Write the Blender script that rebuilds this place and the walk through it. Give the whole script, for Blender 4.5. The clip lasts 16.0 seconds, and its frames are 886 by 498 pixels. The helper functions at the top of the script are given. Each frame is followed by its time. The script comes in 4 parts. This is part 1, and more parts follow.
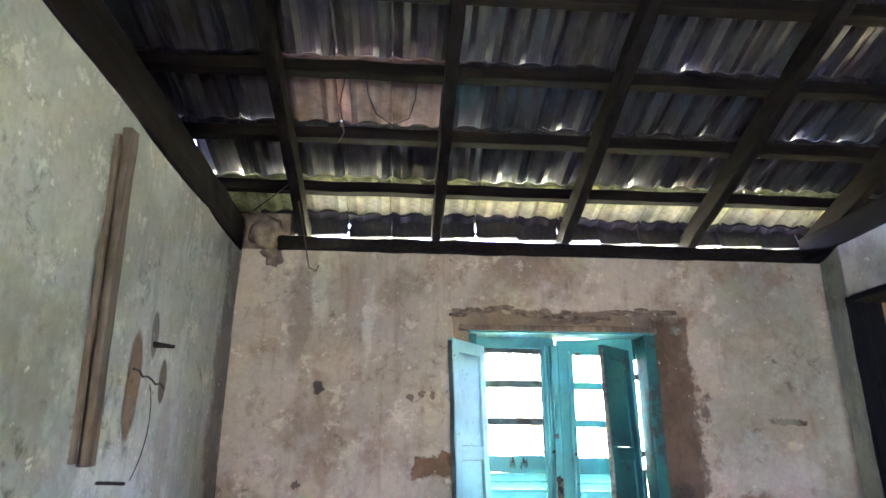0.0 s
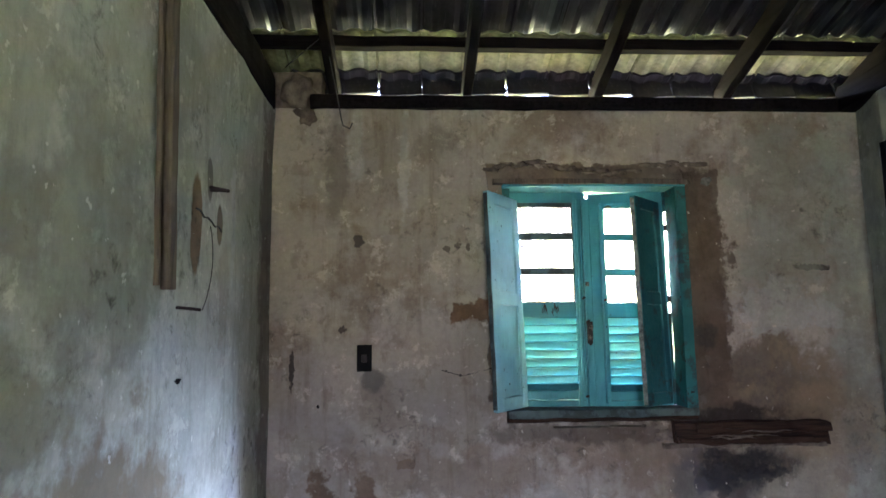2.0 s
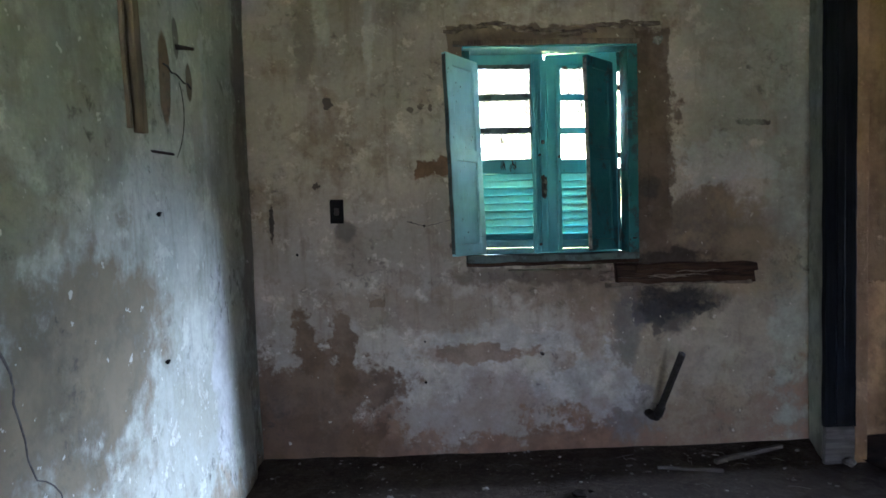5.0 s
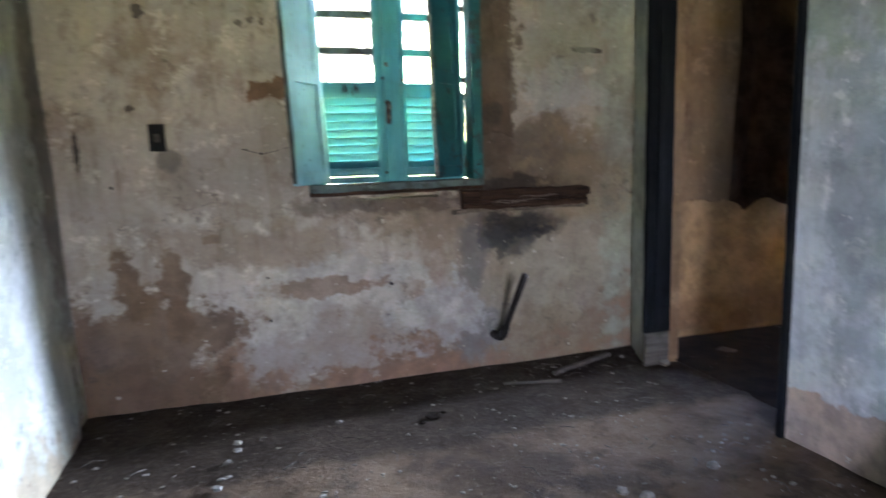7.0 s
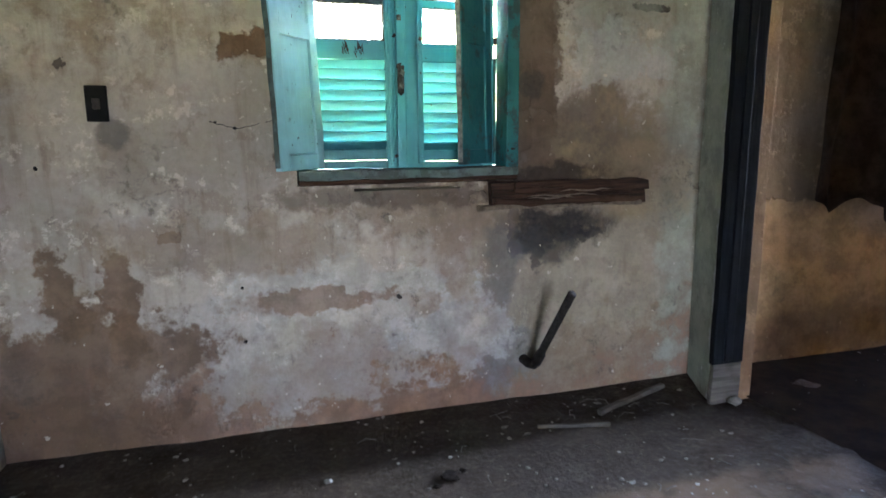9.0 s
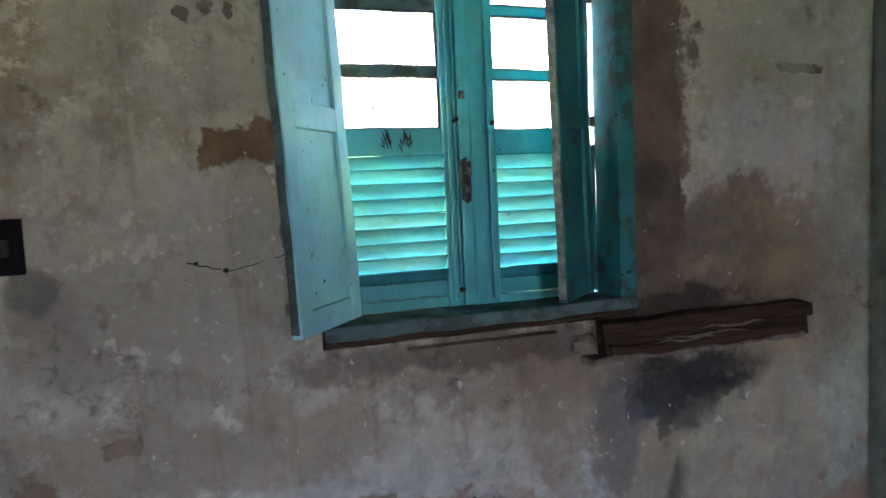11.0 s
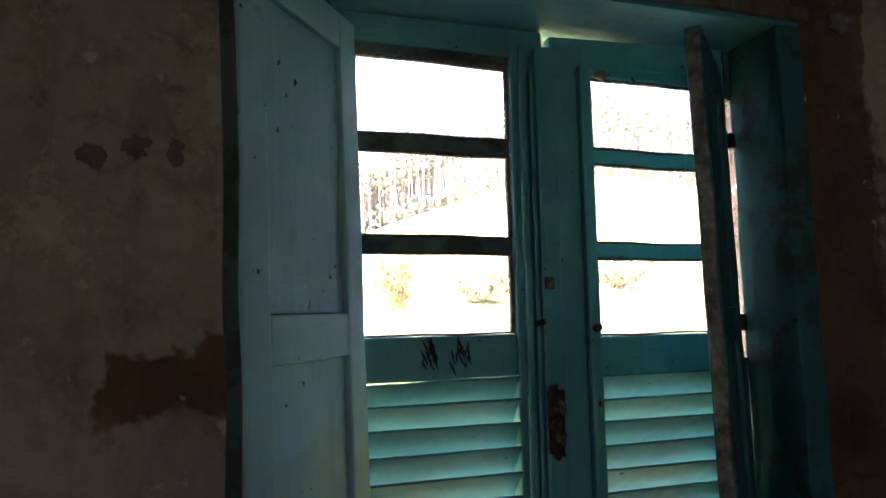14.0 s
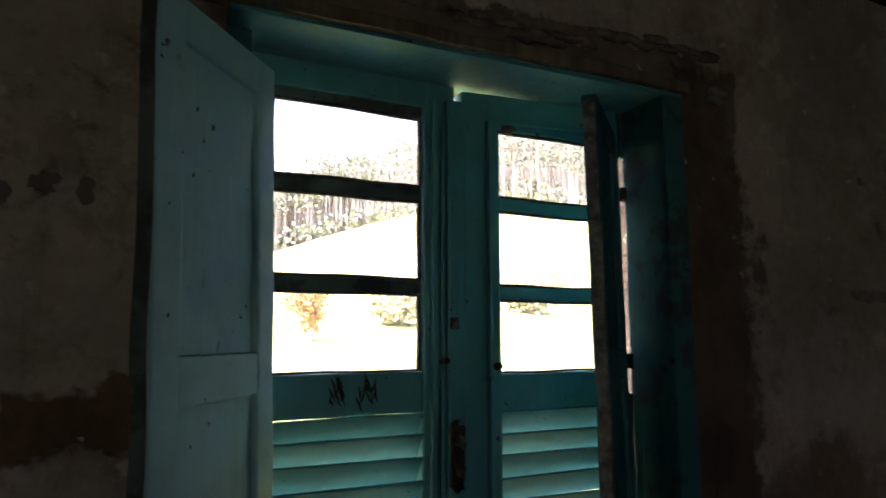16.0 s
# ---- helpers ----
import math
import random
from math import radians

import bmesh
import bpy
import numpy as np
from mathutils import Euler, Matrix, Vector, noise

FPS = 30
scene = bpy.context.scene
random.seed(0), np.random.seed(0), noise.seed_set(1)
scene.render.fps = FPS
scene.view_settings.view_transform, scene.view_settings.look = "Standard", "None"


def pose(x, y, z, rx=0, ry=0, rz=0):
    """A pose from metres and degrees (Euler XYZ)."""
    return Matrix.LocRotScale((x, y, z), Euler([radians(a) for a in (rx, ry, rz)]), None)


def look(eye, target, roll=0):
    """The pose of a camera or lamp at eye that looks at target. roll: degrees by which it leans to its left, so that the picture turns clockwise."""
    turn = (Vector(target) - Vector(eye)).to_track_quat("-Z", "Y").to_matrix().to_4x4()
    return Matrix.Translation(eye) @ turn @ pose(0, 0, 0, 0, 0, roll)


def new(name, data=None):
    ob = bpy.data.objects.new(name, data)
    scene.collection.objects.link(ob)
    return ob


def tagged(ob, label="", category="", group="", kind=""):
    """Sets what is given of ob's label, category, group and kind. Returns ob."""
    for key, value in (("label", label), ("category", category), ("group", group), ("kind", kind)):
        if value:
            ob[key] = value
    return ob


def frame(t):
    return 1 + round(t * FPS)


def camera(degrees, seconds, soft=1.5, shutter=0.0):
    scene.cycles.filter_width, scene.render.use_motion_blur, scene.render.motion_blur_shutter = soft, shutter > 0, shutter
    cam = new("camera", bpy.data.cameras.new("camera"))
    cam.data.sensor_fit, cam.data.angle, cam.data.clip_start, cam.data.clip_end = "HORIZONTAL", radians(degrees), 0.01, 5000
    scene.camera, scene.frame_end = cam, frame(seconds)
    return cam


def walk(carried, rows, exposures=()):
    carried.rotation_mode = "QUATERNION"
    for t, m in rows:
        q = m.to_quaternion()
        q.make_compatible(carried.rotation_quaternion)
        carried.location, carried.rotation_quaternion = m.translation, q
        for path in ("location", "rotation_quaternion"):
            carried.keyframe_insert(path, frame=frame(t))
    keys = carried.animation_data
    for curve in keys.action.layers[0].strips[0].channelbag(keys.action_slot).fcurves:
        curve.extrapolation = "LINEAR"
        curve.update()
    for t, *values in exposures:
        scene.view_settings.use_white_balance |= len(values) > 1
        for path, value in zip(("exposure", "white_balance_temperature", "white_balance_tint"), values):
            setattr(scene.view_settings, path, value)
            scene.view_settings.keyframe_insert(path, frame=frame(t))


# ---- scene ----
cam = camera(70.9, 16.0, shutter=0.4)
PATH = [
    (0, (0.036, 0.194, 1.485), (0.164, 2.092, 2.105), 0.3),
    (0.5, (-0.018, 0.179, 1.451), (0.124, 2.098, 1.997), -0.7),
    (0.9, (-0.047, 0.205, 1.407), (0.112, 2.149, 1.848), -1.0),
    (1, (-0.043, 0.192, 1.405), (0.095, 2.141, 1.83), -0.2),
    (1.5, (-0.05, 0.188, 1.363), (0.073, 2.154, 1.709), 0.9),
    (2, (-0.069, 0.179, 1.33), (0.026, 2.159, 1.598), -0.6),
    (2.5, (-0.076, 0.174, 1.286), (0.045, 2.158, 1.503), 0.9),
    (3, (-0.037, 0.123, 1.257), (0.036, 2.112, 1.447), -0.8),
    (3.5, (0.032, 0.049, 1.224), (0.09, 2.045, 1.34), -0.2),
    (4, (0.058, -0.018, 1.187), (0.04, 1.982, 1.202), -1.9),
    (4.2, (0.07, -0.048, 1.179), (0.066, 1.952, 1.175), -1.1),
    (6.3, (0.156, -0.09, 1.151), (0.348, 1.888, 0.927), -3.0),
    (6.5, (0.137, -0.078, 1.132), (0.357, 1.896, 0.9), -2.1),
    (7, (0.109, 0.019, 1.123), (0.667, 1.915, 0.815), -1.9),
    (7.5, (0.071, 0.182, 1.108), (0.885, 1.958, 0.68), -2.9),
    (8, (0.122, 0.4, 1.108), (0.852, 2.179, 0.56), -4.2),
    (8.5, (0.214, 0.577, 1.107), (0.849, 2.426, 0.688), -0.5),
    (9, (0.214, 0.659, 1.114), (0.764, 2.548, 0.752), -0.5),
    (9.5, (0.134, 0.899, 1.198), (0.765, 2.786, 0.988), -0.4),
    (9.7, (0.136, 0.954, 1.208), (0.73, 2.858, 1.055), -3.2),
    (11.8, (0.326, 1.878, 1.361), (0.867, 3.796, 1.19), -1.4),
    (12, (0.37, 1.95, 1.378), (0.827, 3.894, 1.261), -0.9),
    (12.5, (0.424, 2.073, 1.399), (0.795, 4.037, 1.322), -0.4),
    (13, (0.379, 2.111, 1.428), (0.825, 4.06, 1.386), -0.9),
    (13.5, (0.336, 2.126, 1.483), (0.891, 4.046, 1.569), -1.4),
    (14, (0.289, 2.142, 1.509), (0.851, 4.051, 1.709), -1.0),
    (14.5, (0.265, 2.137, 1.527), (0.829, 4.038, 1.79), -0.9),
    (15, (0.259, 2.13, 1.54), (0.905, 4.0, 1.832), -0.7),
    (15.5, (0.258, 2.116, 1.537), (0.955, 3.965, 1.848), -0.3),
    (16, (0.281, 2.088, 1.538), (1.092, 3.897, 1.803), 0.0),
]
# exposure follows the phone's own metering
EXPO = [(0.0, 7.85, 5400, 38), (1.5, 6.95, 5550, 31), (3.5, 6.5, 5600, 22), (4.2, 6.35, 5500, 20), (6.5, 6.6, 5650, 20), (7.5, 7.7, 6050, 22), (9.0, 7.4, 5800, 18),
        (9.7, 6.95, 5450, 16), (12.0, 6.45, 5500, 26), (12.5, 6.0, 5800, 29), (13.0, 5.45, 5900, 33), (14.0, 4.35, 6200, 37), (16.0, 3.7, 6200, 33)]
walk(cam, [(t, look(eye, target, roll)) for t, eye, target, roll in PATH], EXPO)

# ---- light ----
world = bpy.data.worlds.new("sky")
scene.world = world
world.use_nodes = True
wn = world.node_tree
sky = wn.nodes.new("ShaderNodeTexSky")
sky.sky_type = "NISHITA"
sky.sun_disc = False
sky.sun_elevation, sky.sun_rotation = radians(58), radians(270)
sky.air_density, sky.dust_density = 1.0, 4.0
wn.links.new(sky.outputs[0], wn.nodes["Background"].inputs[0])
wn.nodes["Background"].inputs[1].default_value = 0.15
sun = new("sun", bpy.data.lights.new("sun", "SUN"))
sun.data.energy, sun.data.angle, sun.data.color = 1.9, radians(12), (1.0, 0.95, 0.88)
sun.matrix_world = look((-9.0, 0.0, 30), (0.0, 0.0, 15.0))


def opening_lamp(name, eye, target, w, h, watts, colour, spread=180):
    """Lamp added in an opening to stand in for sky light."""
    lamp = bpy.data.lights.new(name, "AREA")
    lamp.shape, lamp.size, lamp.size_y = "RECTANGLE", w, h
    lamp.energy, lamp.color, lamp.spread = watts, colour, radians(spread)
    ob = new(name, lamp)
    ob.matrix_world = look(eye, target)
    return ob


# unseen, assumed opening in the back wall; the lamp brightens the east wall
opening_lamp("south_doorway_light", (-0.05, -2.42, 1.275), (2.0, 1.0, 0.35), 0.78, 0.63, 0.16, (0.90, 0.95, 1.0), 105)
# next room's unseen window, inferred; a narrow beam shapes the west wall's pool
opening_lamp("east_window_light", (5.17, 2.84, 1.75), (-0.7, 1.90, 0.10), 0.24, 0.6, 0.15, (0.72, 0.86, 1.0), 22)


# ---- materials ----
class Nodes:
    """A node material under construction, in world metres."""

    def __init__(self, name):
        self.mat = bpy.data.materials.new(name)
        self.mat.use_nodes = True
        self.t = self.mat.node_tree
        self.b = self.t.nodes["Principled BSDF"]
        self.out = self.t.nodes["Material Output"]
        self.co = self.t.nodes.new("ShaderNodeTexCoord").outputs["Object"]

    def put(self, sock, v):
        if isinstance(v, bpy.types.NodeSocket):
            self.t.links.new(v, sock)
        elif isinstance(v, (tuple, list)):
            if len(sock.default_value) == 4 and len(v) == 3:
                v = (*v, 1)
            sock.default_value = v
        else:
            sock.default_value = v

    def math(self, op, a, b=0.0, clamp=False):
        n = self.t.nodes.new("ShaderNodeMath")
        n.operation, n.use_clamp = op, clamp
        self.put(n.inputs[0], a)
        self.put(n.inputs[1], b)
        return n.outputs[0]

    def vec(self, op, a, b=(0, 0, 0)):
        n = self.t.nodes.new("ShaderNodeVectorMath")
        n.operation = op
        self.put(n.inputs[0], a)
        self.put(n.inputs[1], b)
        return n.outputs["Value"] if op in ("LENGTH", "DOT_PRODUCT") else n.outputs[0]

    def scaled(self, s, shift=(0, 0, 0)):
        n = self.t.nodes.new("ShaderNodeMapping")
        self.put(n.inputs[0], self.co)
        self.put(n.inputs["Scale"], s)
        self.put(n.inputs["Location"], shift)
        return n.outputs[0]

    def noise(self, scale, detail=6.0, rough=0.6, co=None, distort=0.0):
        n = self.t.nodes.new("ShaderNodeTexNoise")
        self.put(n.inputs["Vector"], self.co if co is None else co)
        for k, v in (("Scale", scale), ("Detail", detail), ("Roughness", rough), ("Distortion", distort)):
            n.inputs[k].default_value = v
        return n.outputs["Fac"]

    def voronoi(self, scale, co=None):
        n = self.t.nodes.new("ShaderNodeTexVoronoi")
        self.put(n.inputs["Vector"], self.co if co is None else co)
        n.inputs["Scale"].default_value = scale
        return n.outputs["Distance"]

    def step(self, v, lo, hi, a=0.0, b=1.0):
        """v mapped smoothly from lo..hi to a..b"""
        n = self.t.nodes.new("ShaderNodeMapRange")
        n.interpolation_type = "SMOOTHSTEP"
        for k, x in zip(("Value", "From Min", "From Max", "To Min", "To Max"), (v, lo, hi, a, b)):
            self.put(n.inputs[k], x)
        return n.outputs[0]

    def mix(self, f, a, b, blend="MIX"):
        n = self.t.nodes.new("ShaderNodeMix")
        n.data_type, n.blend_type = "RGBA", blend
        self.put(n.inputs[0], f)
        self.put(n.inputs[6], a)
        self.put(n.inputs[7], b)
        return n.outputs[2]

    def blob(self, centre, radii, soft=0.16, rag=1.0, scale=8.0, warp=True):
        """A ragged patch round centre (x, y, z): 1 inside, 0 outside."""
        d = self.vec("MULTIPLY", self.vec("SUBTRACT", self.warped(min(0.16, 0.9 * min(radii))) if warp else self.co, centre), tuple(1 / r for r in radii))
        e = self.math("ADD", self.vec("LENGTH", d), self.math("MULTIPLY", self.math("SUBTRACT", self.noise(scale, 9, 0.68), 0.5), rag * 2))
        return self.step(e, 1 + soft, 1 - soft)

    def warped(self, amount):
        """The coordinates, pushed about by up to `amount` metres."""
        n = self.t.nodes.new("ShaderNodeTexNoise")
        self.put(n.inputs["Vector"], self.co)
        n.inputs["Scale"].default_value, n.inputs["Detail"].default_value, n.inputs["Roughness"].default_value = min(40.0, 0.55 / amount), 5, 0.6
        return self.vec("ADD", self.co, self.vec("MULTIPLY", self.vec("SUBTRACT", n.outputs["Color"], (0.5, 0.5, 0.5)), (amount * 3, amount * 3, amount * 3)))

    def slab(self, centre, half, soft=0.02, rag=0.06, scale=14.0):
        """A ragged rectangle in x, y and z: distances in metres."""
        n = self.t.nodes.new("ShaderNodeSeparateXYZ")
        self.put(n.inputs[0], self.vec("SUBTRACT", self.vec("ABSOLUTE", self.vec("SUBTRACT", self.co, centre)), half))
        e = self.math("MAXIMUM", self.math("MAXIMUM", n.outputs[0], n.outputs[1]), n.outputs[2])
        e = self.math("ADD", e, self.math("MULTIPLY", self.math("SUBTRACT", self.noise(scale, 4, 0.6), 0.5), rag * 2))
        return self.step(e, soft, -soft)

    def axis(self, i):
        n = self.t.nodes.new("ShaderNodeSeparateXYZ")
        self.put(n.inputs[0], self.co)
        return n.outputs[i]

    def per_object(self):
        return self.t.nodes.new("ShaderNodeObjectInfo").outputs["Random"]

    def done(self, colour, rough=0.8, height=None, bump=0.3, dist=0.01, metal=0.0, spec=0.5):
        self.put(self.b.inputs["Base Color"], colour)
        self.put(self.b.inputs["Roughness"], rough)
        self.put(self.b.inputs["Metallic"], metal)
        self.b.inputs["Specular IOR Level"].default_value = spec
        if height is not None:
            n = self.t.nodes.new("ShaderNodeBump")
            n.inputs["Strength"].default_value, n.inputs["Distance"].default_value = bump, dist
            self.put(n.inputs["Height"], height)
            self.put(self.b.inputs["Normal"], n.outputs[0])
        return self.mat


def plaster(name, light, dirt, brown, patches=(), damp=0.55, spots=0.5, wear=0.8):
    """Old limewashed plaster, worn in layers: patches = (kind, centre, size, colour, strength)."""
    g = Nodes(name)
    big = g.noise(1.3, 6, 0.6, distort=0.3)
    mid = g.noise(6, 9, 0.7)
    fine = g.noise(42, 6, 0.7)
    streak = g.noise(5, 6, 0.65, g.scaled((3.4, 3.4, 0.30)))
    c = g.mix(g.step(big, 0.36, 0.66), light, tuple(0.70 * v for v in light))
    # undercoat where the limewash is rubbed off, drips, and fresh white flakes
    rub = g.step(g.noise(1.7, 11, 0.68, g.scaled((1, 1, 1), (2, 8, 4))), 0.48, 0.60)
    c = g.mix(g.math("MULTIPLY", rub, 0.72 * wear), c, dirt)
    rub2 = g.step(g.noise(8, 9, 0.72, g.scaled((1, 1, 0.8), (9, 3, 6))), 0.545, 0.60)
    c = g.mix(g.math("MULTIPLY", rub2, 0.32 * wear), c, tuple(0.8 * v for v in dirt))
    c = g.mix(g.step(streak, 0.50, 0.70, 0, 0.42), c, tuple(0.72 * v for v in dirt))
    flake = g.step(g.noise(7, 10, 0.74, g.scaled((1, 1, 1), (5, 9, 2))), 0.555, 0.60)
    c = g.mix(g.math("MULTIPLY", flake, 0.55 * wear), c, tuple(min(0.82, 1.32 * v) for v in light))
    # tide line of rising damp, ragged
    tide = g.math("ADD", g.axis(2), g.math("MULTIPLY", g.math("SUBTRACT", g.noise(2.2, 10, 0.68, g.scaled((1, 1, 0.8))), 0.5), 1.5))
    c = g.mix(g.step(tide, damp + 0.07, damp - 0.07, 0, 0.85), c, g.mix(g.step(mid, 0.42, 0.62), brown, tuple(1.55 * v for v in brown)))
    h = g.math("ADD", g.math("MULTIPLY", mid, 0.55), g.math("MULTIPLY", fine, 0.22))
    h = g.math("ADD", h, g.math("MULTIPLY", flake, 0.12))
    h = g.math("SUBTRACT", h, g.math("MULTIPLY", rub, 0.16))
    for kind, centre, size, colour, strength in patches:
        m = g.slab(centre, size, 0.006, 0.07, 9) if kind == "slab" else g.blob(centre, size, 0.34, 1.25, 6.0) if kind == "blob" else g.blob(centre, size, 0.15, 1.3, 7.0) if kind == "peel" else g.blob(centre, size, 0.10, 0.3, 12.0, False) if kind == "oval" else g.blob(centre, size, 0.10, 0.8, min(60, 0.7 / min(size)))
        c = g.mix(g.math("MULTIPLY", m, strength), c, g.mix(g.step(mid, 0.40, 0.62), colour, tuple(0.62 * v for v in colour)))
        if kind != "blob":
            h = g.math("SUBTRACT", h, g.math("MULTIPLY", m, 0.18 if kind == "peel" else 0.5))
    # mould in clusters, specks and crumbs
    cluster = g.step(g.noise(2.6, 5, 0.6, g.scaled((1, 1, 1), (1, 4, 7))), 0.46, 0.66)
    mould = g.math("MULTIPLY", cluster, g.step(g.noise(20, 7, 0.7, distort=0.4), 0.50, 0.70))
    c = g.mix(g.math("MULTIPLY", mould, spots * 1.3, True), c, (0.06, 0.052, 0.045))
    c = g.mix(g.step(g.noise(10, 7, 0.66, distort=0.5), 0.645, 0.74, 0, spots), c, (0.05, 0.043, 0.037))
    c = g.mix(g.step(g.noise(21, 3, 0.6, g.scaled((1, 1, 1), (7, 2, 1))), 0.67, 0.70, 0, 0.6), c, tuple(min(0.8, 1.35 * v) for v in light))
    c = g.mix(g.step(fine, 0.32, 0.72, 0.0, 0.20), c, tuple(0.45 * v for v in dirt))
    return g.done(c, 0.92, h, 0.7, 0.014, spec=0.2)


BARE = (0.27, 0.185, 0.115)
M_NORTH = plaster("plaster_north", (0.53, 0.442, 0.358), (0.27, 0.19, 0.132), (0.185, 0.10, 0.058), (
    ("blob", (1.575, 3.0, 0.500), (0.50, 1, 0.55), (0.38, 0.31, 0.21), 0.7),
    ("slab", (0.775, 3.0, 1.575), (0.50, 0.4, 0.535), (0.20, 0.14, 0.095), 0.85),
    ("chip", (1.255, 3.0, 1.476), (0.14, 1, 0.60), (0.165, 0.115, 0.08), 0.85),
    ("slab", (1.285, 3.0, 1.64), (0.080, 0.4, 0.44), (0.165, 0.112, 0.078), 0.85),
    ("peel", (1.30, 3.0, 0.66), (0.03, 1, 0.12), (0.06, 0.055, 0.055), 0.7),
    ("peel", (1.20, 3.0, 0.70), (0.025, 1, 0.15), (0.08, 0.072, 0.07), 0.6),
    ("peel", (1.52, 3.0, 0.70), (0.09, 1, 0.04), (0.035, 0.032, 0.034), 0.8),
    ("slab", (0.194, 3.0, 1.424), (0.085, 0.4, 0.042), (0.24, 0.14, 0.08), 1.0),
    ("peel", (0.489, 3.0, 0.555), (0.40, 1, 0.08), (0.66, 0.60, 0.53), 0.6),
    ("peel", (0.396, 3.0, 0.300), (0.50, 1, 0.22), (0.60, 0.54, 0.47), 0.5),
    ("peel", (0.40, 3.0, 0.495), (0.30, 1, 0.045), (0.32, 0.215, 0.145), 0.85),
    ("peel", (-0.442, 3.0, 0.220), (0.42, 1, 0.30), (0.18, 0.105, 0.06), 0.9),
    ("peel", (-0.463, 3.0, 0.560), (0.075, 1, 0.16), (0.19, 0.115, 0.065), 0.9),
    ("peel", (-0.277, 3.0, 0.530), (0.060, 1, 0.20), (0.20, 0.12, 0.07), 0.9),
    ("chip", (-0.111, 3.0, 0.765), (0.045, 1, 0.02), (0.22, 0.14, 0.09), 0.9),
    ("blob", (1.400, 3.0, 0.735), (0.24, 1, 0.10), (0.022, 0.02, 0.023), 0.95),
    ("blob", (1.141, 3.0, 0.621), (0.08, 1, 0.22), (0.13, 0.12, 0.125), 0.6),
    ("blob", (1.50, 3.0, 1.06), (0.32, 1, 0.20), (0.145, 0.098, 0.066), 0.8),
    ("blob", (1.45, 3.0, 0.945), (0.40, 1, 0.045), (0.035, 0.026, 0.022), 0.85),
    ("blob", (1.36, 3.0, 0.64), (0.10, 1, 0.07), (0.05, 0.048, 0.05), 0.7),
    ("peel", (1.627, 3.0, 1.424), (0.22, 1, 0.12), (0.62, 0.60, 0.56), 0.5),
    ("chip", (1.803, 3.0, 1.620), (0.09, 1, 0.014), (0.07, 0.055, 0.045), 0.9),
    ("blob", (1.989, 3.0, 1.166), (0.12, 1, 1.2), (0.43, 0.45, 0.36), 0.55),
    ("blob", (1.182, 3.0, 0.160), (0.13, 1, 0.14), (0.22, 0.22, 0.23), 0.6),
    ("chip", (-0.318, 3.0, 1.748), (0.022, 1, 0.030), (0.09, 0.075, 0.065), 0.9),
    ("chip", (0.085, 3.0, 1.712), (0.014, 1, 0.016), (0.12, 0.09, 0.075), 0.75),
    ("chip", (0.134, 3.0, 1.727), (0.016, 1, 0.014), (0.12, 0.09, 0.075), 0.75),
    ("chip", (0.182, 3.0, 1.722), (0.011, 1, 0.020), (0.12, 0.085, 0.07), 0.75),
    ("blob", (-0.11, 3.0, 2.13), (0.022, 1, 0.26), (0.66, 0.61, 0.55), 0.6),
    ("blob", (-0.33, 3.0, 2.20), (0.035, 1, 0.18), (0.64, 0.59, 0.52), 0.55),
    ("blob", (-0.43, 3.0, 2.10), (0.05, 1, 0.25), (0.17, 0.145, 0.125), 0.5),
    ("blob", (0.05, 3.0, 2.22), (0.10, 1, 0.10), (0.20, 0.17, 0.145), 0.45),
    ("blob", (1.70, 3.0, 1.85), (0.26, 1, 0.45), (0.34, 0.34, 0.27), 0.55),
    ("blob", (1.75, 3.0, 0.95), (0.26, 1, 0.22), (0.33, 0.24, 0.14), 0.65),
    ("blob", (0.80, 3.0, 0.80), (0.34, 1, 0.09), (0.26, 0.18, 0.115), 0.6),
    ("peel", (0.95, 3.0, 0.30), (0.25, 1, 0.16), (0.60, 0.55, 0.50), 0.6),
    ("blob", (-0.22, 3.0, 1.02), (0.10, 1, 0.10), (0.26, 0.20, 0.15), 0.5),
    ("blob", (1.27, 3.0, 1.29), (0.06, 1, 0.06), (0.06, 0.05, 0.045), 0.7),
    ("chip", (-0.390, 3.0, 1.347), (0.016, 1, 0.016), (0.10, 0.075, 0.06), 0.9),
    ("blob", (-0.245, 3.0, 1.115), (0.045, 1, 0.05), (0.13, 0.11, 0.10), 0.7),
    ("chip", (-0.608, 3.0, 1.177), (0.010, 1, 0.09), (0.05, 0.04, 0.035), 0.9),
    ("blob", (0.80, 3.0, 0.885), (0.52, 1, 0.05), (0.09, 0.062, 0.045), 0.65),
    ("blob", (0.10, 3.0, 0.72), (0.45, 1, 0.10), (0.27, 0.185, 0.12), 0.55),
), 0.30, 0.55, 1.1)
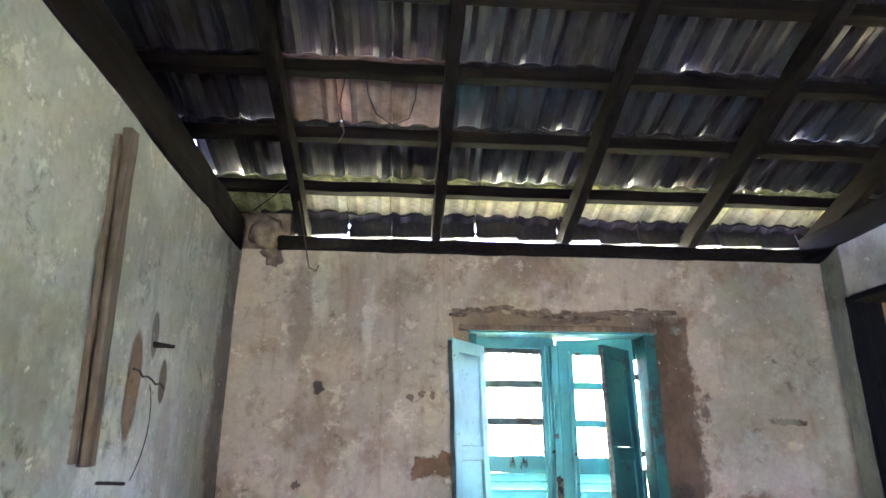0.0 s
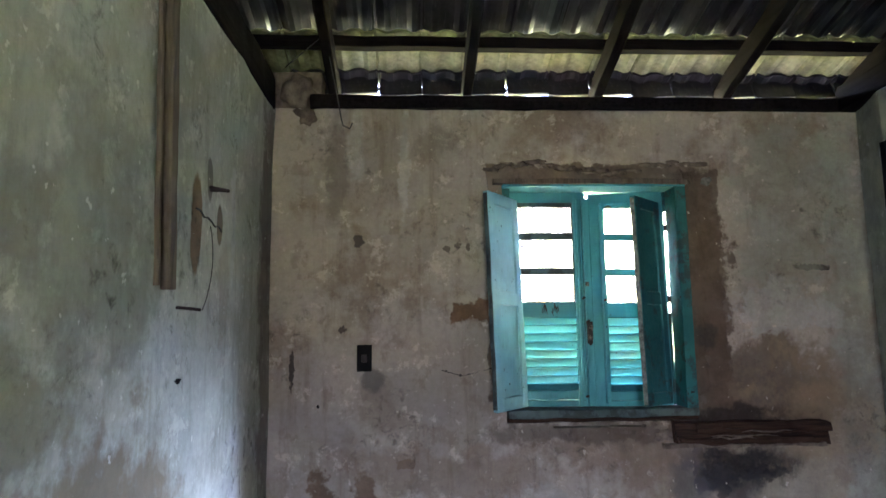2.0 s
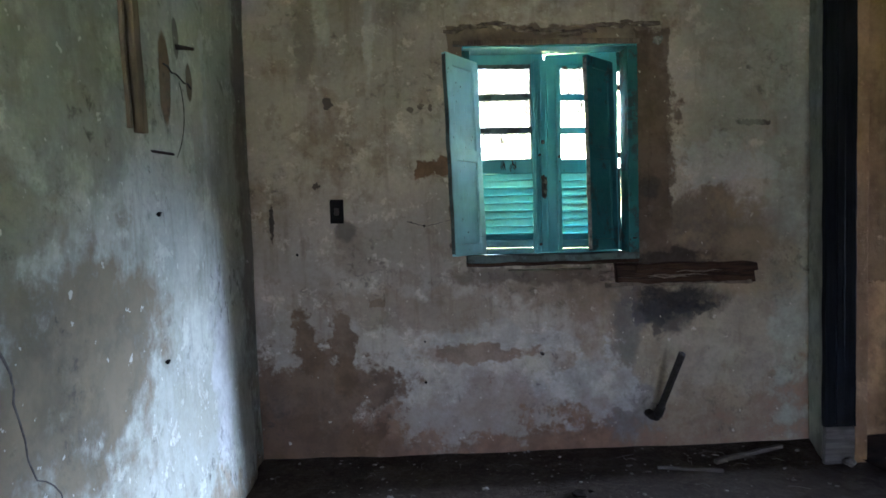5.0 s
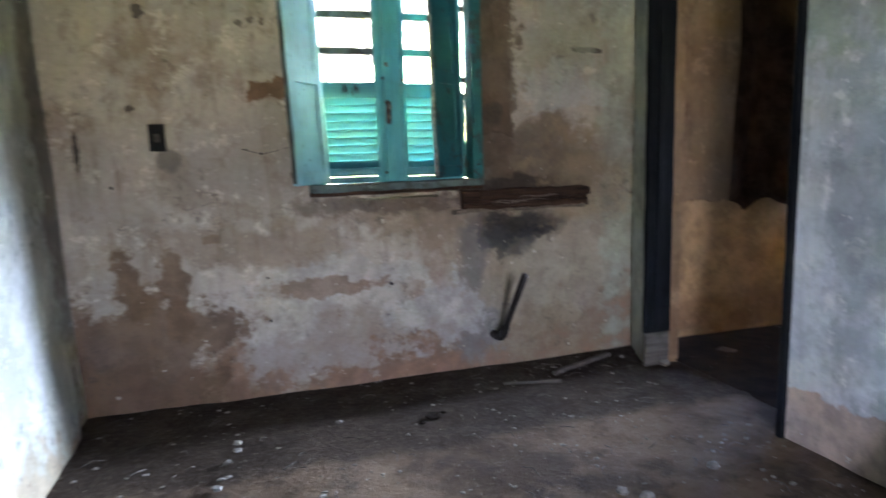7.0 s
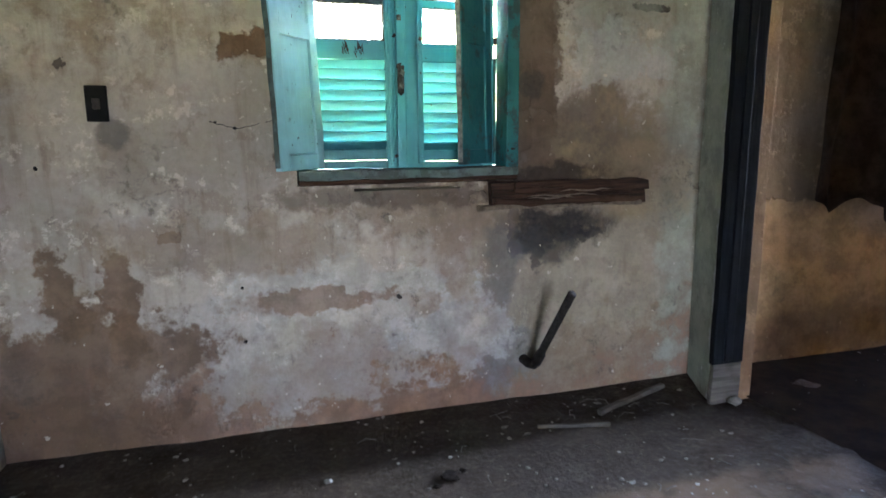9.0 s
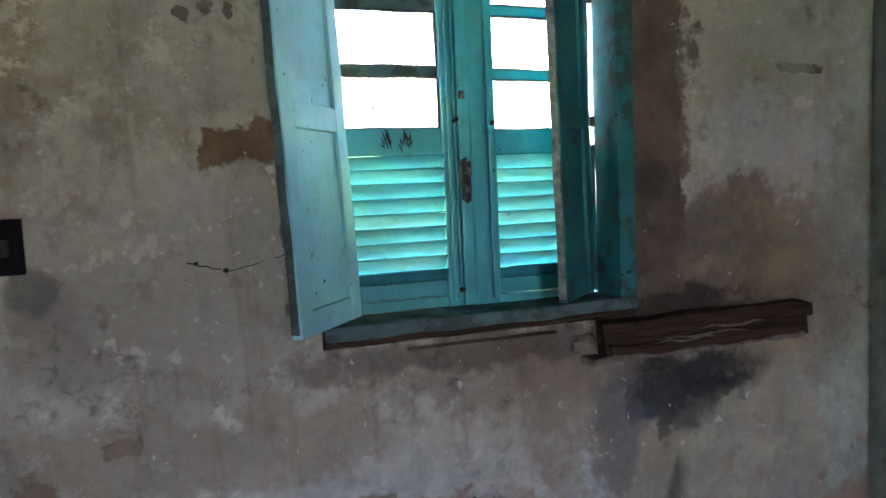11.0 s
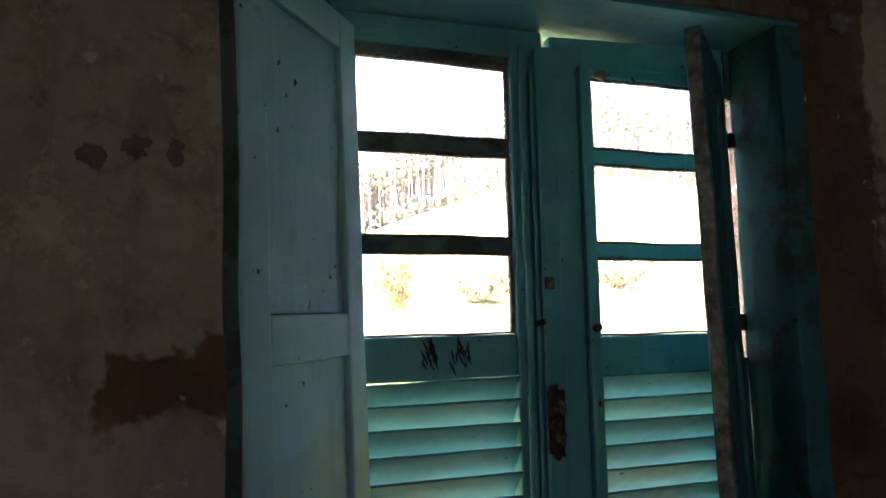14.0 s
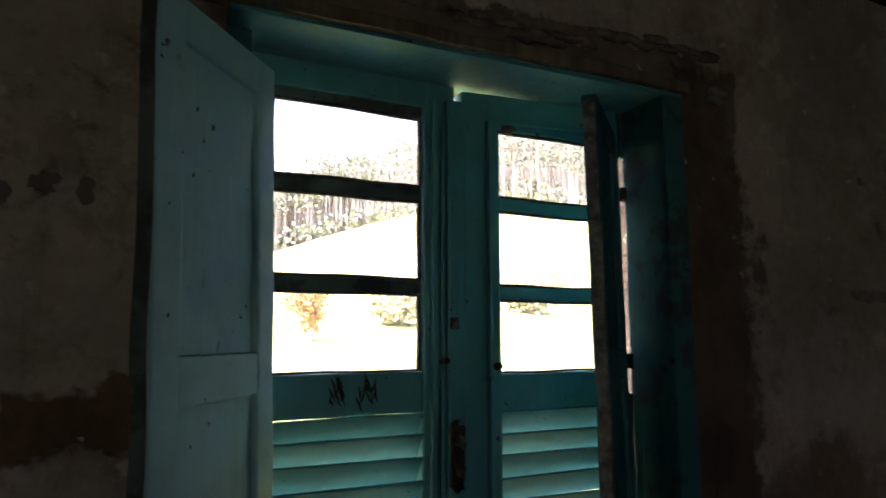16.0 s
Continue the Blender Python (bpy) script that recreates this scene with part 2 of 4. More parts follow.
M_WEST = plaster("plaster_west", (0.60, 0.62, 0.53), (0.36, 0.355, 0.275), (0.26, 0.205, 0.135), (
    ("oval", (-0.715, 2.02, 1.66), (1, 0.045, 0.15), BARE, 1.0),
    ("oval", (-0.715, 2.24, 1.69), (1, 0.03, 0.07), (0.22, 0.16, 0.11), 0.9),
    ("oval", (-0.715, 2.13, 1.82), (1, 0.028, 0.07), (0.20, 0.19, 0.17), 0.9),
    ("blob", (-0.715, 1.45, 1.55), (1, 0.30, 0.28), (0.22, 0.22, 0.18), 0.6),
    ("blob", (-0.715, 1.45, 0.80), (1, 0.45, 0.30), (0.21, 0.165, 0.10), 0.9),
    ("blob", (-0.715, 1.05, 1.15), (1, 0.35, 0.22), (0.26, 0.24, 0.16), 0.7),
    ("blob", (-0.715, 2.45, 0.60), (1, 0.10, 0.40), (0.70, 0.71, 0.72), 0.5),
    # corner shade put into the plaster as a tall dark band
    ("blob", (-0.715, 2.93, 1.40), (1, 0.13, 1.2), (0.17, 0.14, 0.12), 0.8),
    ("blob", (-0.715, 2.30, 1.45), (1, 0.05, 0.22), (0.40, 0.33, 0.27), 0.45),
    ("blob", (-0.715, 2.40, 1.70), (1, 0.03, 0.22), (0.66, 0.70, 0.70), 0.5),
), 0.10, 0.62)
M_EAST = plaster("plaster_east", (0.72, 0.75, 0.79), (0.40, 0.43, 0.46), (0.42, 0.33, 0.27), (
    ("blob", (1.97, 1.3, 1.75), (1, 0.9, 0.30), (0.24, 0.28, 0.20), 0.7),
    ("blob", (1.97, 1.2, 1.10), (1, 0.20, 0.12), (0.22, 0.24, 0.25), 0.6),
    ("slab", (1.97, 1.0, 0.06), (0.3, 0.84, 0.15), (0.60, 0.46, 0.39), 0.95),
    ("slab", (1.97, 2.0, 2.30), (0.3, 1.5, 0.17), (0.46, 0.43, 0.37), 0.9),
    ("peel", (1.97, 1.45, 0.95), (1, 0.25, 0.40), (0.40, 0.44, 0.48), 0.7),
    ("peel", (1.97, 1.10, 0.60), (1, 0.30, 0.22), (0.84, 0.86, 0.88), 0.7),
    ("slab", (1.97, 2.9, 1.2), (0.3, 0.14, 1.3), (0.44, 0.46, 0.36), 0.8),
), -0.2, 0.35, 1.35)
M_FAR = plaster("plaster_far_room", (0.36, 0.235, 0.135), (0.22, 0.135, 0.075), (0.26, 0.135, 0.06), (
    ("slab", (3.6, 3.0, 0.40), (1.4, 1, 0.40), (0.56, 0.35, 0.18), 0.85),
    ("blob", (2.3, 3.0, 1.2), (0.12, 1, 1.3), (0.17, 0.10, 0.06), 0.7),
    ("blob", (3.0, 3.0, 0.12), (1.2, 1, 0.12), (0.20, 0.11, 0.06), 0.6),
), 0.02, 0.3)


def wood(name, colour, dark, along=2, rough=0.7, bump=0.4, spec=0.15):
    g = Nodes(name)
    s = [14.0, 14.0, 14.0]
    s[along] = 0.9
    grain = g.noise(3, 7, 0.65, g.scaled(tuple(s)))
    c = g.mix(g.step(grain, 0.35, 0.7), colour, dark)
    c = g.mix(g.step(g.noise(7, 5), 0.5, 0.75, 0, 0.6), c, tuple(0.6 * v for v in dark))
    return g.done(c, rough, grain, bump, 0.004, spec=spec)


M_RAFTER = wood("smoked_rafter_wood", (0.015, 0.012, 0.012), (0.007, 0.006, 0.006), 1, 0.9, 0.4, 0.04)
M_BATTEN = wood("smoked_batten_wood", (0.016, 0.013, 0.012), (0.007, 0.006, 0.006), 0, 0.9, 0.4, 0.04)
M_PLANK = wood("weathered_plank_wood", (0.19, 0.145, 0.105), (0.10, 0.075, 0.055), 2)
M_ROTTEN = wood("rotten_beam_wood", (0.065, 0.033, 0.020), (0.014, 0.009, 0.007), 0, 0.85, 1.0)
M_POST = wood("charcoal_painted_wood", (0.010, 0.011, 0.014), (0.005, 0.006, 0.007), 2, 0.75, 0.4, 0.08)
M_STRIP = wood("grey_driftwood_strip", (0.15, 0.135, 0.12), (0.07, 0.062, 0.055), 0)


def paint(name, colour, rough=0.42, grime=0.62, spec=0.4):
    """Old oil paint on wood, chipped to dark wood and rubbed."""
    g = Nodes(name)
    n = g.noise(4, 5, 0.6)
    fine = g.noise(60, 4, 0.6)
    brush = g.noise(6, 5, 0.6, g.scaled((12, 12, 1)))
    c = g.mix(g.step(n, 0.35, 0.7), colour, tuple(0.72 * v for v in colour))
    c = g.mix(g.step(brush, 0.5, 0.8, 0, 0.35), c, tuple(min(1, 1.3 * v) for v in colour))
    chip = g.math("MAXIMUM", g.step(g.noise(30, 4, 0.55), 0.70, 0.725), g.step(g.noise(90, 3, 0.5, g.scaled((1, 1, 0.6), (2, 2, 2))), 0.72, 0.75))
    c = g.mix(chip, c, (0.035, 0.03, 0.025))
    c = g.mix(g.step(g.noise(9, 6, 0.7, g.scaled((1, 1, 1), (4, 4, 4))), grime, grime + 0.10, 0, 0.7), c, (0.05, 0.05, 0.042))
    return g.done(c, g.step(fine, 0.3, 0.7, rough - 0.08, rough + 0.15), g.math("SUBTRACT", g.math("ADD", brush, g.math("MULTIPLY", fine, 0.3)), chip), 0.35, 0.003, spec=spec)


M_TEAL = paint("turquoise_oil_paint", (0.085, 0.36, 0.40))
# grimy frame paint, its colour darkened further for the unlit jamb faces
M_TEAL_UNLIT = paint("unlit_grimy_turquoise_paint", (0.036, 0.165, 0.165), 0.7, 0.50, 0.15)
# left shutter's paint, lightened to carry the window light on it
M_TEAL_LIT = paint("lit_turquoise_oil_paint", (0.36, 0.66, 0.70))
M_TEAL_SLAT = paint("darker_turquoise_slat_paint", (0.062, 0.275, 0.32), 0.55, 0.62, 0.3)
M_SILL = paint("worn_grey_turquoise_paint", (0.11, 0.15, 0.14), 0.75, 0.46, 0.15)
M_MULLION = paint("weathered_bare_sash_wood", (0.115, 0.165, 0.16), 0.8, 0.50, 0.12)
# the same shutter paint, darkened for the right leaf's unlit room side
M_TEAL_SHADED = paint("shaded_turquoise_oil_paint", (0.030, 0.150, 0.165), 0.6, 0.54, 0.2)


def simple(name, colour, rough, vary=0.35, scale=20.0, metal=0.0):
    """A plain grained surface; the rougher, the less it shines."""
    g = Nodes(name)
    n = g.noise(scale, 6, 0.65)
    c = g.mix(g.step(n, 0.3, 0.7), colour, tuple((1 - vary) * v for v in colour))
    return g.done(c, rough, n, 0.3, 0.004, metal, 0.08 if rough > 0.74 else 0.4)


def tile_material():
    g = Nodes("clay_tile_underside")
    r = g.per_object()
    n = g.noise(9, 6, 0.7)
    s = g.noise(8, 6, 0.7, g.scaled((6, 0.8, 6)))
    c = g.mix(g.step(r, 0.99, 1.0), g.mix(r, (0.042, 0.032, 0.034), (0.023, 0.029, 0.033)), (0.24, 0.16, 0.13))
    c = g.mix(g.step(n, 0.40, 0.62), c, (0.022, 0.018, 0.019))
    c = g.mix(g.step(s, 0.52, 0.70, 0, 0.42), c, (0.16, 0.145, 0.13))
    return g.done(c, 0.40, n, 0.4, 0.006)


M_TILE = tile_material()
# eave course: its yellow-green daylight is put into the tile colour
M_TILE_LIT = simple("eave_lit_clay_tile", (0.38, 0.38, 0.20), 0.8, 0.5, 16)
M_TILE_NEW = simple("newer_pink_clay_tile", (0.40, 0.275, 0.22), 0.7, 0.45, 10)


def dirt_floor():
    g = Nodes("dirty_cement_floor")
    big = g.noise(1.6, 7, 0.65)
    mid = g.noise(7, 8, 0.7)
    fine = g.noise(45, 6, 0.7)
    c = g.mix(g.step(big, 0.42, 0.58), (0.138, 0.095, 0.063), (0.054, 0.035, 0.023))
    c = g.mix(g.step(mid, 0.5, 0.7, 0, 0.75), c, (0.034, 0.027, 0.023))
    c = g.mix(g.step(fine, 0.55, 0.75, 0, 0.5), c, (0.24, 0.20, 0.165))
    c = g.mix(g.step(g.noise(26, 4, 0.6), 0.67, 0.72, 0, 0.6), c, (0.33, 0.31, 0.28))
    # shade along the window wall and far corner, painted as a dark band
    shade_band = g.slab((0.3, 2.85, 0.0), (2.2, 0.64, 1.0), 0.06, 0.14, 2.2)
    c = g.mix(g.math("MULTIPLY", shade_band, 0.85), c, g.mix(g.step(fine, 0.45, 0.7), (0.020, 0.014, 0.010), (0.06, 0.045, 0.034)))
    return g.done(c, g.step(mid, 0.3, 0.7, 0.55, 0.9), g.math("ADD", mid, g.math("MULTIPLY", fine, 0.5)), 0.8, 0.014, spec=0.15)


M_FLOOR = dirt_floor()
M_IRON = simple("rusty_iron", (0.045, 0.030, 0.022), 0.7, 0.6, 60)
M_PIPE = simple("sooty_drain_pipe", (0.030, 0.025, 0.022), 0.9, 0.5, 40)
M_BLACK = simple("black_bakelite", (0.010, 0.009, 0.009), 0.75)
M_PUTTY = simple("grimy_putty", (0.20, 0.175, 0.145), 0.85, 0.75, 70)
M_RUBBLE = simple("plaster_rubble", (0.30, 0.28, 0.25), 0.9, 0.6, 30)
M_CLAY = simple("mud_nest_clay", (0.25, 0.19, 0.15), 0.95, 0.5, 25)
M_WIRE = simple("old_wire_sheath", (0.05, 0.045, 0.045), 0.6)
M_WHITE = simple("white_painted_metal", (0.75, 0.77, 0.76), 0.4, 0.15)


def glass():
    g = Nodes("dusty_window_glass")
    t = g.t
    tr, gl, mx, fr = (t.nodes.new(k) for k in ("ShaderNodeBsdfTransparent", "ShaderNodeBsdfGlossy", "ShaderNodeMixShader", "ShaderNodeFresnel"))
    gl.inputs["Roughness"].default_value = 0.03
    g.put(tr.inputs[0], g.mix(g.step(g.noise(14, 6, 0.7), 0.5, 0.8, 0, 0.35), (0.95, 0.96, 0.95), (0.7, 0.7, 0.66)))
    fr.inputs[0].default_value = 1.45
    t.links.new(fr.outputs[0], mx.inputs[0])
    t.links.new(tr.outputs[0], mx.inputs[1])
    t.links.new(gl.outputs[0], mx.inputs[2])
    t.links.new(mx.outputs[0], g.out.inputs[0])
    return g.mat


M_GLASS = glass()


# ---- helpers for building ----
def link(name, bm, material, parent=None, label="", smooth=False):
    me = bpy.data.meshes.new(name)
    bmesh.ops.recalc_face_normals(bm, faces=bm.faces)
    bm.to_mesh(me)
    bm.free()
    if material:
        me.materials.append(material)
    if smooth:
        me.shade_smooth()
    ob = new(name, me)
    if parent:
        ob.parent = parent
    if label:
        ob["label"] = label
    return ob


def part(name, bm, material, parent, label="", smooth=False):
    return link(name, bm, material, parent, label, smooth)


def box(x0, x1, y0, y1, z0, z1, bevel=0.003, bm=None, m=None, cuts=0, rag=0.0):
    """A box with eased edges, added to bm; m moves it; cuts and rag roughen it along its length."""
    own = bmesh.new()
    bmesh.ops.create_cube(own, size=1, matrix=Matrix.Translation(((x0 + x1) / 2, (y0 + y1) / 2, (z0 + z1) / 2)) @ Matrix.Diagonal((x1 - x0, y1 - y0, z1 - z0, 1)))
    if cuts:
        size = (x1 - x0, y1 - y0, z1 - z0)
        k = size.index(max(size))
        es = [e for e in own.edges if abs((e.verts[0].co - e.verts[1].co)[k]) > 0.5 * size[k]]
        bmesh.ops.subdivide_edges(own, edges=es, cuts=cuts, use_grid_fill=True)
    if bevel:
        bmesh.ops.bevel(own, geom=[e for e in own.edges if len(e.link_faces) == 2 and e.calc_face_angle(0) > 0.5], offset=bevel, segments=2, affect="EDGES", profile=0.6)
    if rag:
        for v in own.verts:
            v.co += noise.noise_vector(v.co * 9.0) * rag
    if m:
        bmesh.ops.transform(own, matrix=m, verts=own.verts)
    if bm is None:
        return own
    me = bpy.data.meshes.new("tmp")
    own.to_mesh(me)
    own.free()
    bm.from_mesh(me)
    bpy.data.meshes.remove(me)
    return bm


def tube(points, radius, sides=8, bm=None):
    """A round bar through the points."""
    bm = bm or bmesh.new()
    rings = []
    for i, p in enumerate(points):
        p = Vector(p)
        a, b = Vector(points[max(i - 1, 0)]), Vector(points[min(i + 1, len(points) - 1)])
        q = (b - a).to_track_quat("Z", "Y")
        r = radius[i] if isinstance(radius, (list, tuple)) else radius
        rings.append([bm.verts.new(p + q @ Vector((r * math.cos(2 * math.pi * k / sides), r * math.sin(2 * math.pi * k / sides), 0))) for k in range(sides)])
    for a, b in zip(rings, rings[1:]):
        for k in range(sides):
            bm.faces.new((a[k], a[(k + 1) % sides], b[(k + 1) % sides], b[k]))
    bm.faces.new(rings[0][::-1])
    bm.faces.new(rings[-1])
    return bm


def lump(centre, radii, seed=0.0, rough=0.35, sub=2, bm=None):
    own = bmesh.new()
    bmesh.ops.create_icosphere(own, subdivisions=sub, radius=1)
    for v in own.verts:
        k = 1 + rough * noise.noise(v.co * 1.6 + Vector((seed, seed * 1.7, 0)))
        v.co = Vector((v.co.x * radii[0] * k, v.co.y * radii[1] * k, v.co.z * radii[2] * k)) + Vector(centre)
    if bm is None:
        return own
    me = bpy.data.meshes.new("tmp")
    own.to_mesh(me)
    own.free()
    bm.from_mesh(me)
    bpy.data.meshes.remove(me)
    return bm


def wall(name, axis, inner, outer, u0, u1, z0, z1, holes, material, label, step=0.11, relief=0.012, lean=None):
    """A thick wall across `axis` (0: x, 1: y) between inner and outer, with openings (u0, u1, z0, z1)."""
    def lines(a, b, extra):
        marks = sorted({a, b, *[e for e in extra if a < e < b]})
        out = []
        for p, q in zip(marks, marks[1:]):
            n = max(1, round((q - p) / step))
            out += [p + (q - p) * i / n for i in range(n)]
        return out + [b]
    us = lines(u0, u1, [h for o in holes for h in o[:2]])
    zs = lines(z0, z1, [h for o in holes for h in o[2:]])
    solid = [[not any(o[0] - 1e-6 < (us[i] + us[i + 1]) / 2 < o[1] and o[2] - 1e-6 < (zs[k] + zs[k + 1]) / 2 < o[3] for o in holes)
              for k in range(len(zs) - 1)] for i in range(len(us) - 1)]
    bm = bmesh.new()
    cache = {}

    def vert(i, k, back):
        if (i, k, back) not in cache:
            w = outer if back else inner
            p = Vector((w, us[i], zs[k])) if axis == 0 else Vector((us[i], w, zs[k]))
            edge = any(o[0] - 1e-4 < us[i] < o[1] + 1e-4 and o[2] - 1e-4 < zs[k] < o[3] + 1e-4 for o in holes)
            if not back and not edge:
                s = math.copysign(1, outer - inner)
                off = relief * noise.noise(p * 1.7) + 0.4 * relief * noise.noise(p * 5.5)
                if lean:
                    off -= lean(us[i], zs[k])
                p[axis] += s * off
            cache[i, k, back] = bm.verts.new(p)
        return cache[i, k, back]
    ok = lambda i, k: 0 <= i < len(us) - 1 and 0 <= k < len(zs) - 1 and solid[i][k]
    for i in range(len(us) - 1):
        for k in range(len(zs) - 1):
            if not ok(i, k):
                continue
            for b in (0, 1):
                bm.faces.new([vert(i, k, b), vert(i + 1, k, b), vert(i + 1, k + 1, b), vert(i, k + 1, b)])
            for di, dk, (p, q) in ((-1, 0, ((0, 0), (0, 1))), (1, 0, ((1, 0), (1, 1))), (0, -1, ((0, 0), (1, 0))), (0, 1, ((0, 1), (1, 1)))):
                if not ok(i + di, k + dk):
                    bm.faces.new([vert(i + p[0], k + p[1], 0), vert(i + q[0], k + q[1], 0), vert(i + q[0], k + q[1], 1), vert(i + p[0], k + p[1], 1)])
    ob = link(name, bm, material, smooth=False)
    return tagged(ob, label, "wall", kind="structure")


# ---- structure ----
WEST, EAST, NORTH, TOP = -0.71, 1.985, 3.0, 2.377
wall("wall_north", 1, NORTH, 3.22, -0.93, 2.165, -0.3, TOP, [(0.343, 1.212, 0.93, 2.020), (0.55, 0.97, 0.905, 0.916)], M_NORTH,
     "grey stained limewashed plaster wall, patched brown round the window")
wall("wall_north_far", 1, NORTH + 0.004, 3.22, 2.165, 5.2, -0.3, TOP, [(3.65, 4.45, 0.9, 1.9)], M_FAR, "ochre plaster wall of the next room, upper coat fallen away")
wall("wall_west", 0, WEST, -0.93, -2.4, NORTH, -0.3, TOP, [], M_WEST,
     "pale green-grey plaster wall with mould specks and a bulging foot",
     lean=lambda y, z: 0.05 * max(0.0, 1 - max(z, 0) / 0.9) ** 2 * (1 if y < 2.8 else 0.4))
wall("wall_east", 0, EAST, 2.165, -2.4, NORTH, -0.3, TOP, [(1.815, 2.72, -0.05, 2.135)], M_EAST, "blue-white plaster wall, flaked to pink at its foot",
     lean=lambda y, z: -0.10 * max(0.0, (y - 2.72) / 0.28))
# this opening is assumed and sized only to let sky light in
wall("wall_south", 1, -2.4, -2.6, -3.4, 5.2, -0.3, 2.74, [(-0.45, 0.35, 0.95, 1.60)], M_WEST, "plain plaster wall at the back", step=0.6)
wall("wall_far_east", 0, 5.2, 5.4, -2.6, 3.22, -0.3, 3.7, [(2.70, 2.98, 1.3, 2.2)], M_FAR, "ochre plaster wall of the next room", step=0.4)
wall("wall_far_west", 0, -3.4, -3.6, -2.6, 3.22, -0.3, 3.7, [], M_WEST, "plain plaster wall of the neighbouring room", step=0.6)
wall("wall_north_side_room", 1, NORTH + 0.004, 3.22, -3.4, -0.93, -0.3, TOP, [], M_WEST, "plain plaster wall of the neighbouring room", step=0.6)
wall("wall_far_south", 1, 0.6, 0.45, 2.165, 5.2, -0.3, TOP, [], M_FAR, "ochre plaster partition of the next room", step=0.5)

bm = bmesh.new()
nx, ny = 150, 100
vs = [[bm.verts.new((-3.4 + 8.6 * i / nx, -2.4 + 5.42 * j / ny, 0)) for j in range(ny + 1)] for i in range(nx + 1)]
for i in range(nx):
    for j in range(ny):
        bm.faces.new((vs[i][j], vs[i + 1][j], vs[i + 1][j + 1], vs[i][j + 1]))
for v in bm.verts:
    v.co.z = 0.012 * noise.noise(v.co * 2.2) + 0.006 * noise.noise(v.co * 7.0) - 0.004
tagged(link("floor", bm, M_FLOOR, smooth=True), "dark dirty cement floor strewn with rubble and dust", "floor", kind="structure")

# roof: plane of the tile undersides
SLOPE = 0.33
PITCH = math.atan(SLOPE)


def roof_z(y):
    return 2.597 + SLOPE * (3.141 - y)


RIDGE = 0.1
roof = tagged(new("roof"), "old clay tile roof on smoked rafters and battens, seen from below", "roof", kind="structure")
GAUGE, TILE_W = 0.338, 0.213


def tile_mesh(eave=False):
    """One interlocking clay tile, hook at its upper edge; x across, y up the slope, z up."""
    bm = bmesh.new()
    prof = [(-0.108, 0.0), (-0.098, 0.014), (-0.086, 0.004), (-0.060, 0.0), (-0.036, 0.016), (-0.014, 0.019), (0.012, 0.017),
            (0.036, 0.003), (0.062, 0.0), (0.082, 0.012), (0.100, 0.020), (0.112, 0.014)]
    rows = []
    for y, lift in ((-0.04, 0.0), (-0.02, 0.0), (0.01, 0.0), (0.05, 0.0)) if eave else ((-0.335, 0.026), (-0.30, 0.020), (-0.16, 0.012), (0.05, 0.0)):
        rows.append([bm.verts.new((x, y, z + lift)) for x, z in prof])
        rows.append([bm.verts.new((x, y, z + lift + 0.013)) for x, z in prof])
    n = len(prof)
    for r in range(0, len(rows) - 2, 2):
        for k in range(n - 1):
            bm.faces.new((rows[r][k], rows[r][k + 1], rows[r + 2][k + 1], rows[r + 2][k]))
            bm.faces.new((rows[r + 1][k], rows[r + 1][k + 1], rows[r + 3][k + 1], rows[r + 3][k]))
        for k in (0, n - 1):
            bm.faces.new((rows[r][k], rows[r + 2][k], rows[r + 3][k], rows[r + 1][k]))
    for r in (0, len(rows) - 2):
        for k in range(n - 1):
            bm.faces.new((rows[r][k], rows[r][k + 1], rows[r + 1][k + 1], rows[r + 1][k]))
    if eave:  # broken butt that hangs over the wall head
        box(-0.107, 0.105, -0.020, 0.002, -0.086, 0.030, 0.006, bm, cuts=6, rag=0.006)
    else:
        box(-0.022, 0.022, -0.002, 0.026, -0.024, 0.006, 0.005, bm)
    bmesh.ops.recalc_face_normals(bm, faces=bm.faces)
    me = bpy.data.meshes.new("roof_tile")
    bm.to_mesh(me)
    bm.free()
    me.materials.append(M_TILE)
    return me


TILE, EAVE_TILE = tile_mesh(), tile_mesh(True)
slope_turn = Matrix.Rotation(-PITCH, 4, "X")
rng = random.Random(4)
near_tiles, new_tiles, lit_tiles, rest, eave_tiles = [], [], [], [], []
BATTENS = [3.215 - i * GAUGE * math.cos(PITCH) for i in range(11)]
for r, yb in enumerate(BATTENS):
    for c in range(-17, 26):
        x = c * TILE_W + 0.08 + rng.uniform(-0.004, 0.004)
        m = Matrix.Translation((x, yb + 0.028, roof_z(yb + 0.028) + rng.uniform(-0.003, 0.004))) @ slope_turn @ Matrix.Rotation(math.pi + rng.uniform(-0.008, 0.008), 4, "Z")
        if r == 0:
            m = Matrix.Translation((0, -0.075, 0.075 * SLOPE + rng.uniform(-0.006, 0.006))) @ m
            if -0.6 < x < 3.0:
                eave_tiles.append(m)
            else:
                rest.append(m @ Matrix.Diagonal((1, 0.52, 1, 1)))
            continue
        (lit_tiles if r == 1 and -1.5 < x < 3.0 else new_tiles if r == 3 and -0.52 < x < 0.12 else near_tiles if r < 6 and -1.5 < x < 3.0 else rest).append(m)
# eave course, cut short over the wall head
me_far = [(v.co.copy()) for v in TILE.vertices]
verts, faces = [], []


def add_tile(m, k=1.0):
    base = len(verts)
    verts.extend([(m @ Vector((v.x, v.y * (k if v.y < 0 else 1), v.z)))[:] for v in me_far])
    faces.extend([tuple(base + i for i in p.vertices) for p in TILE.polygons])


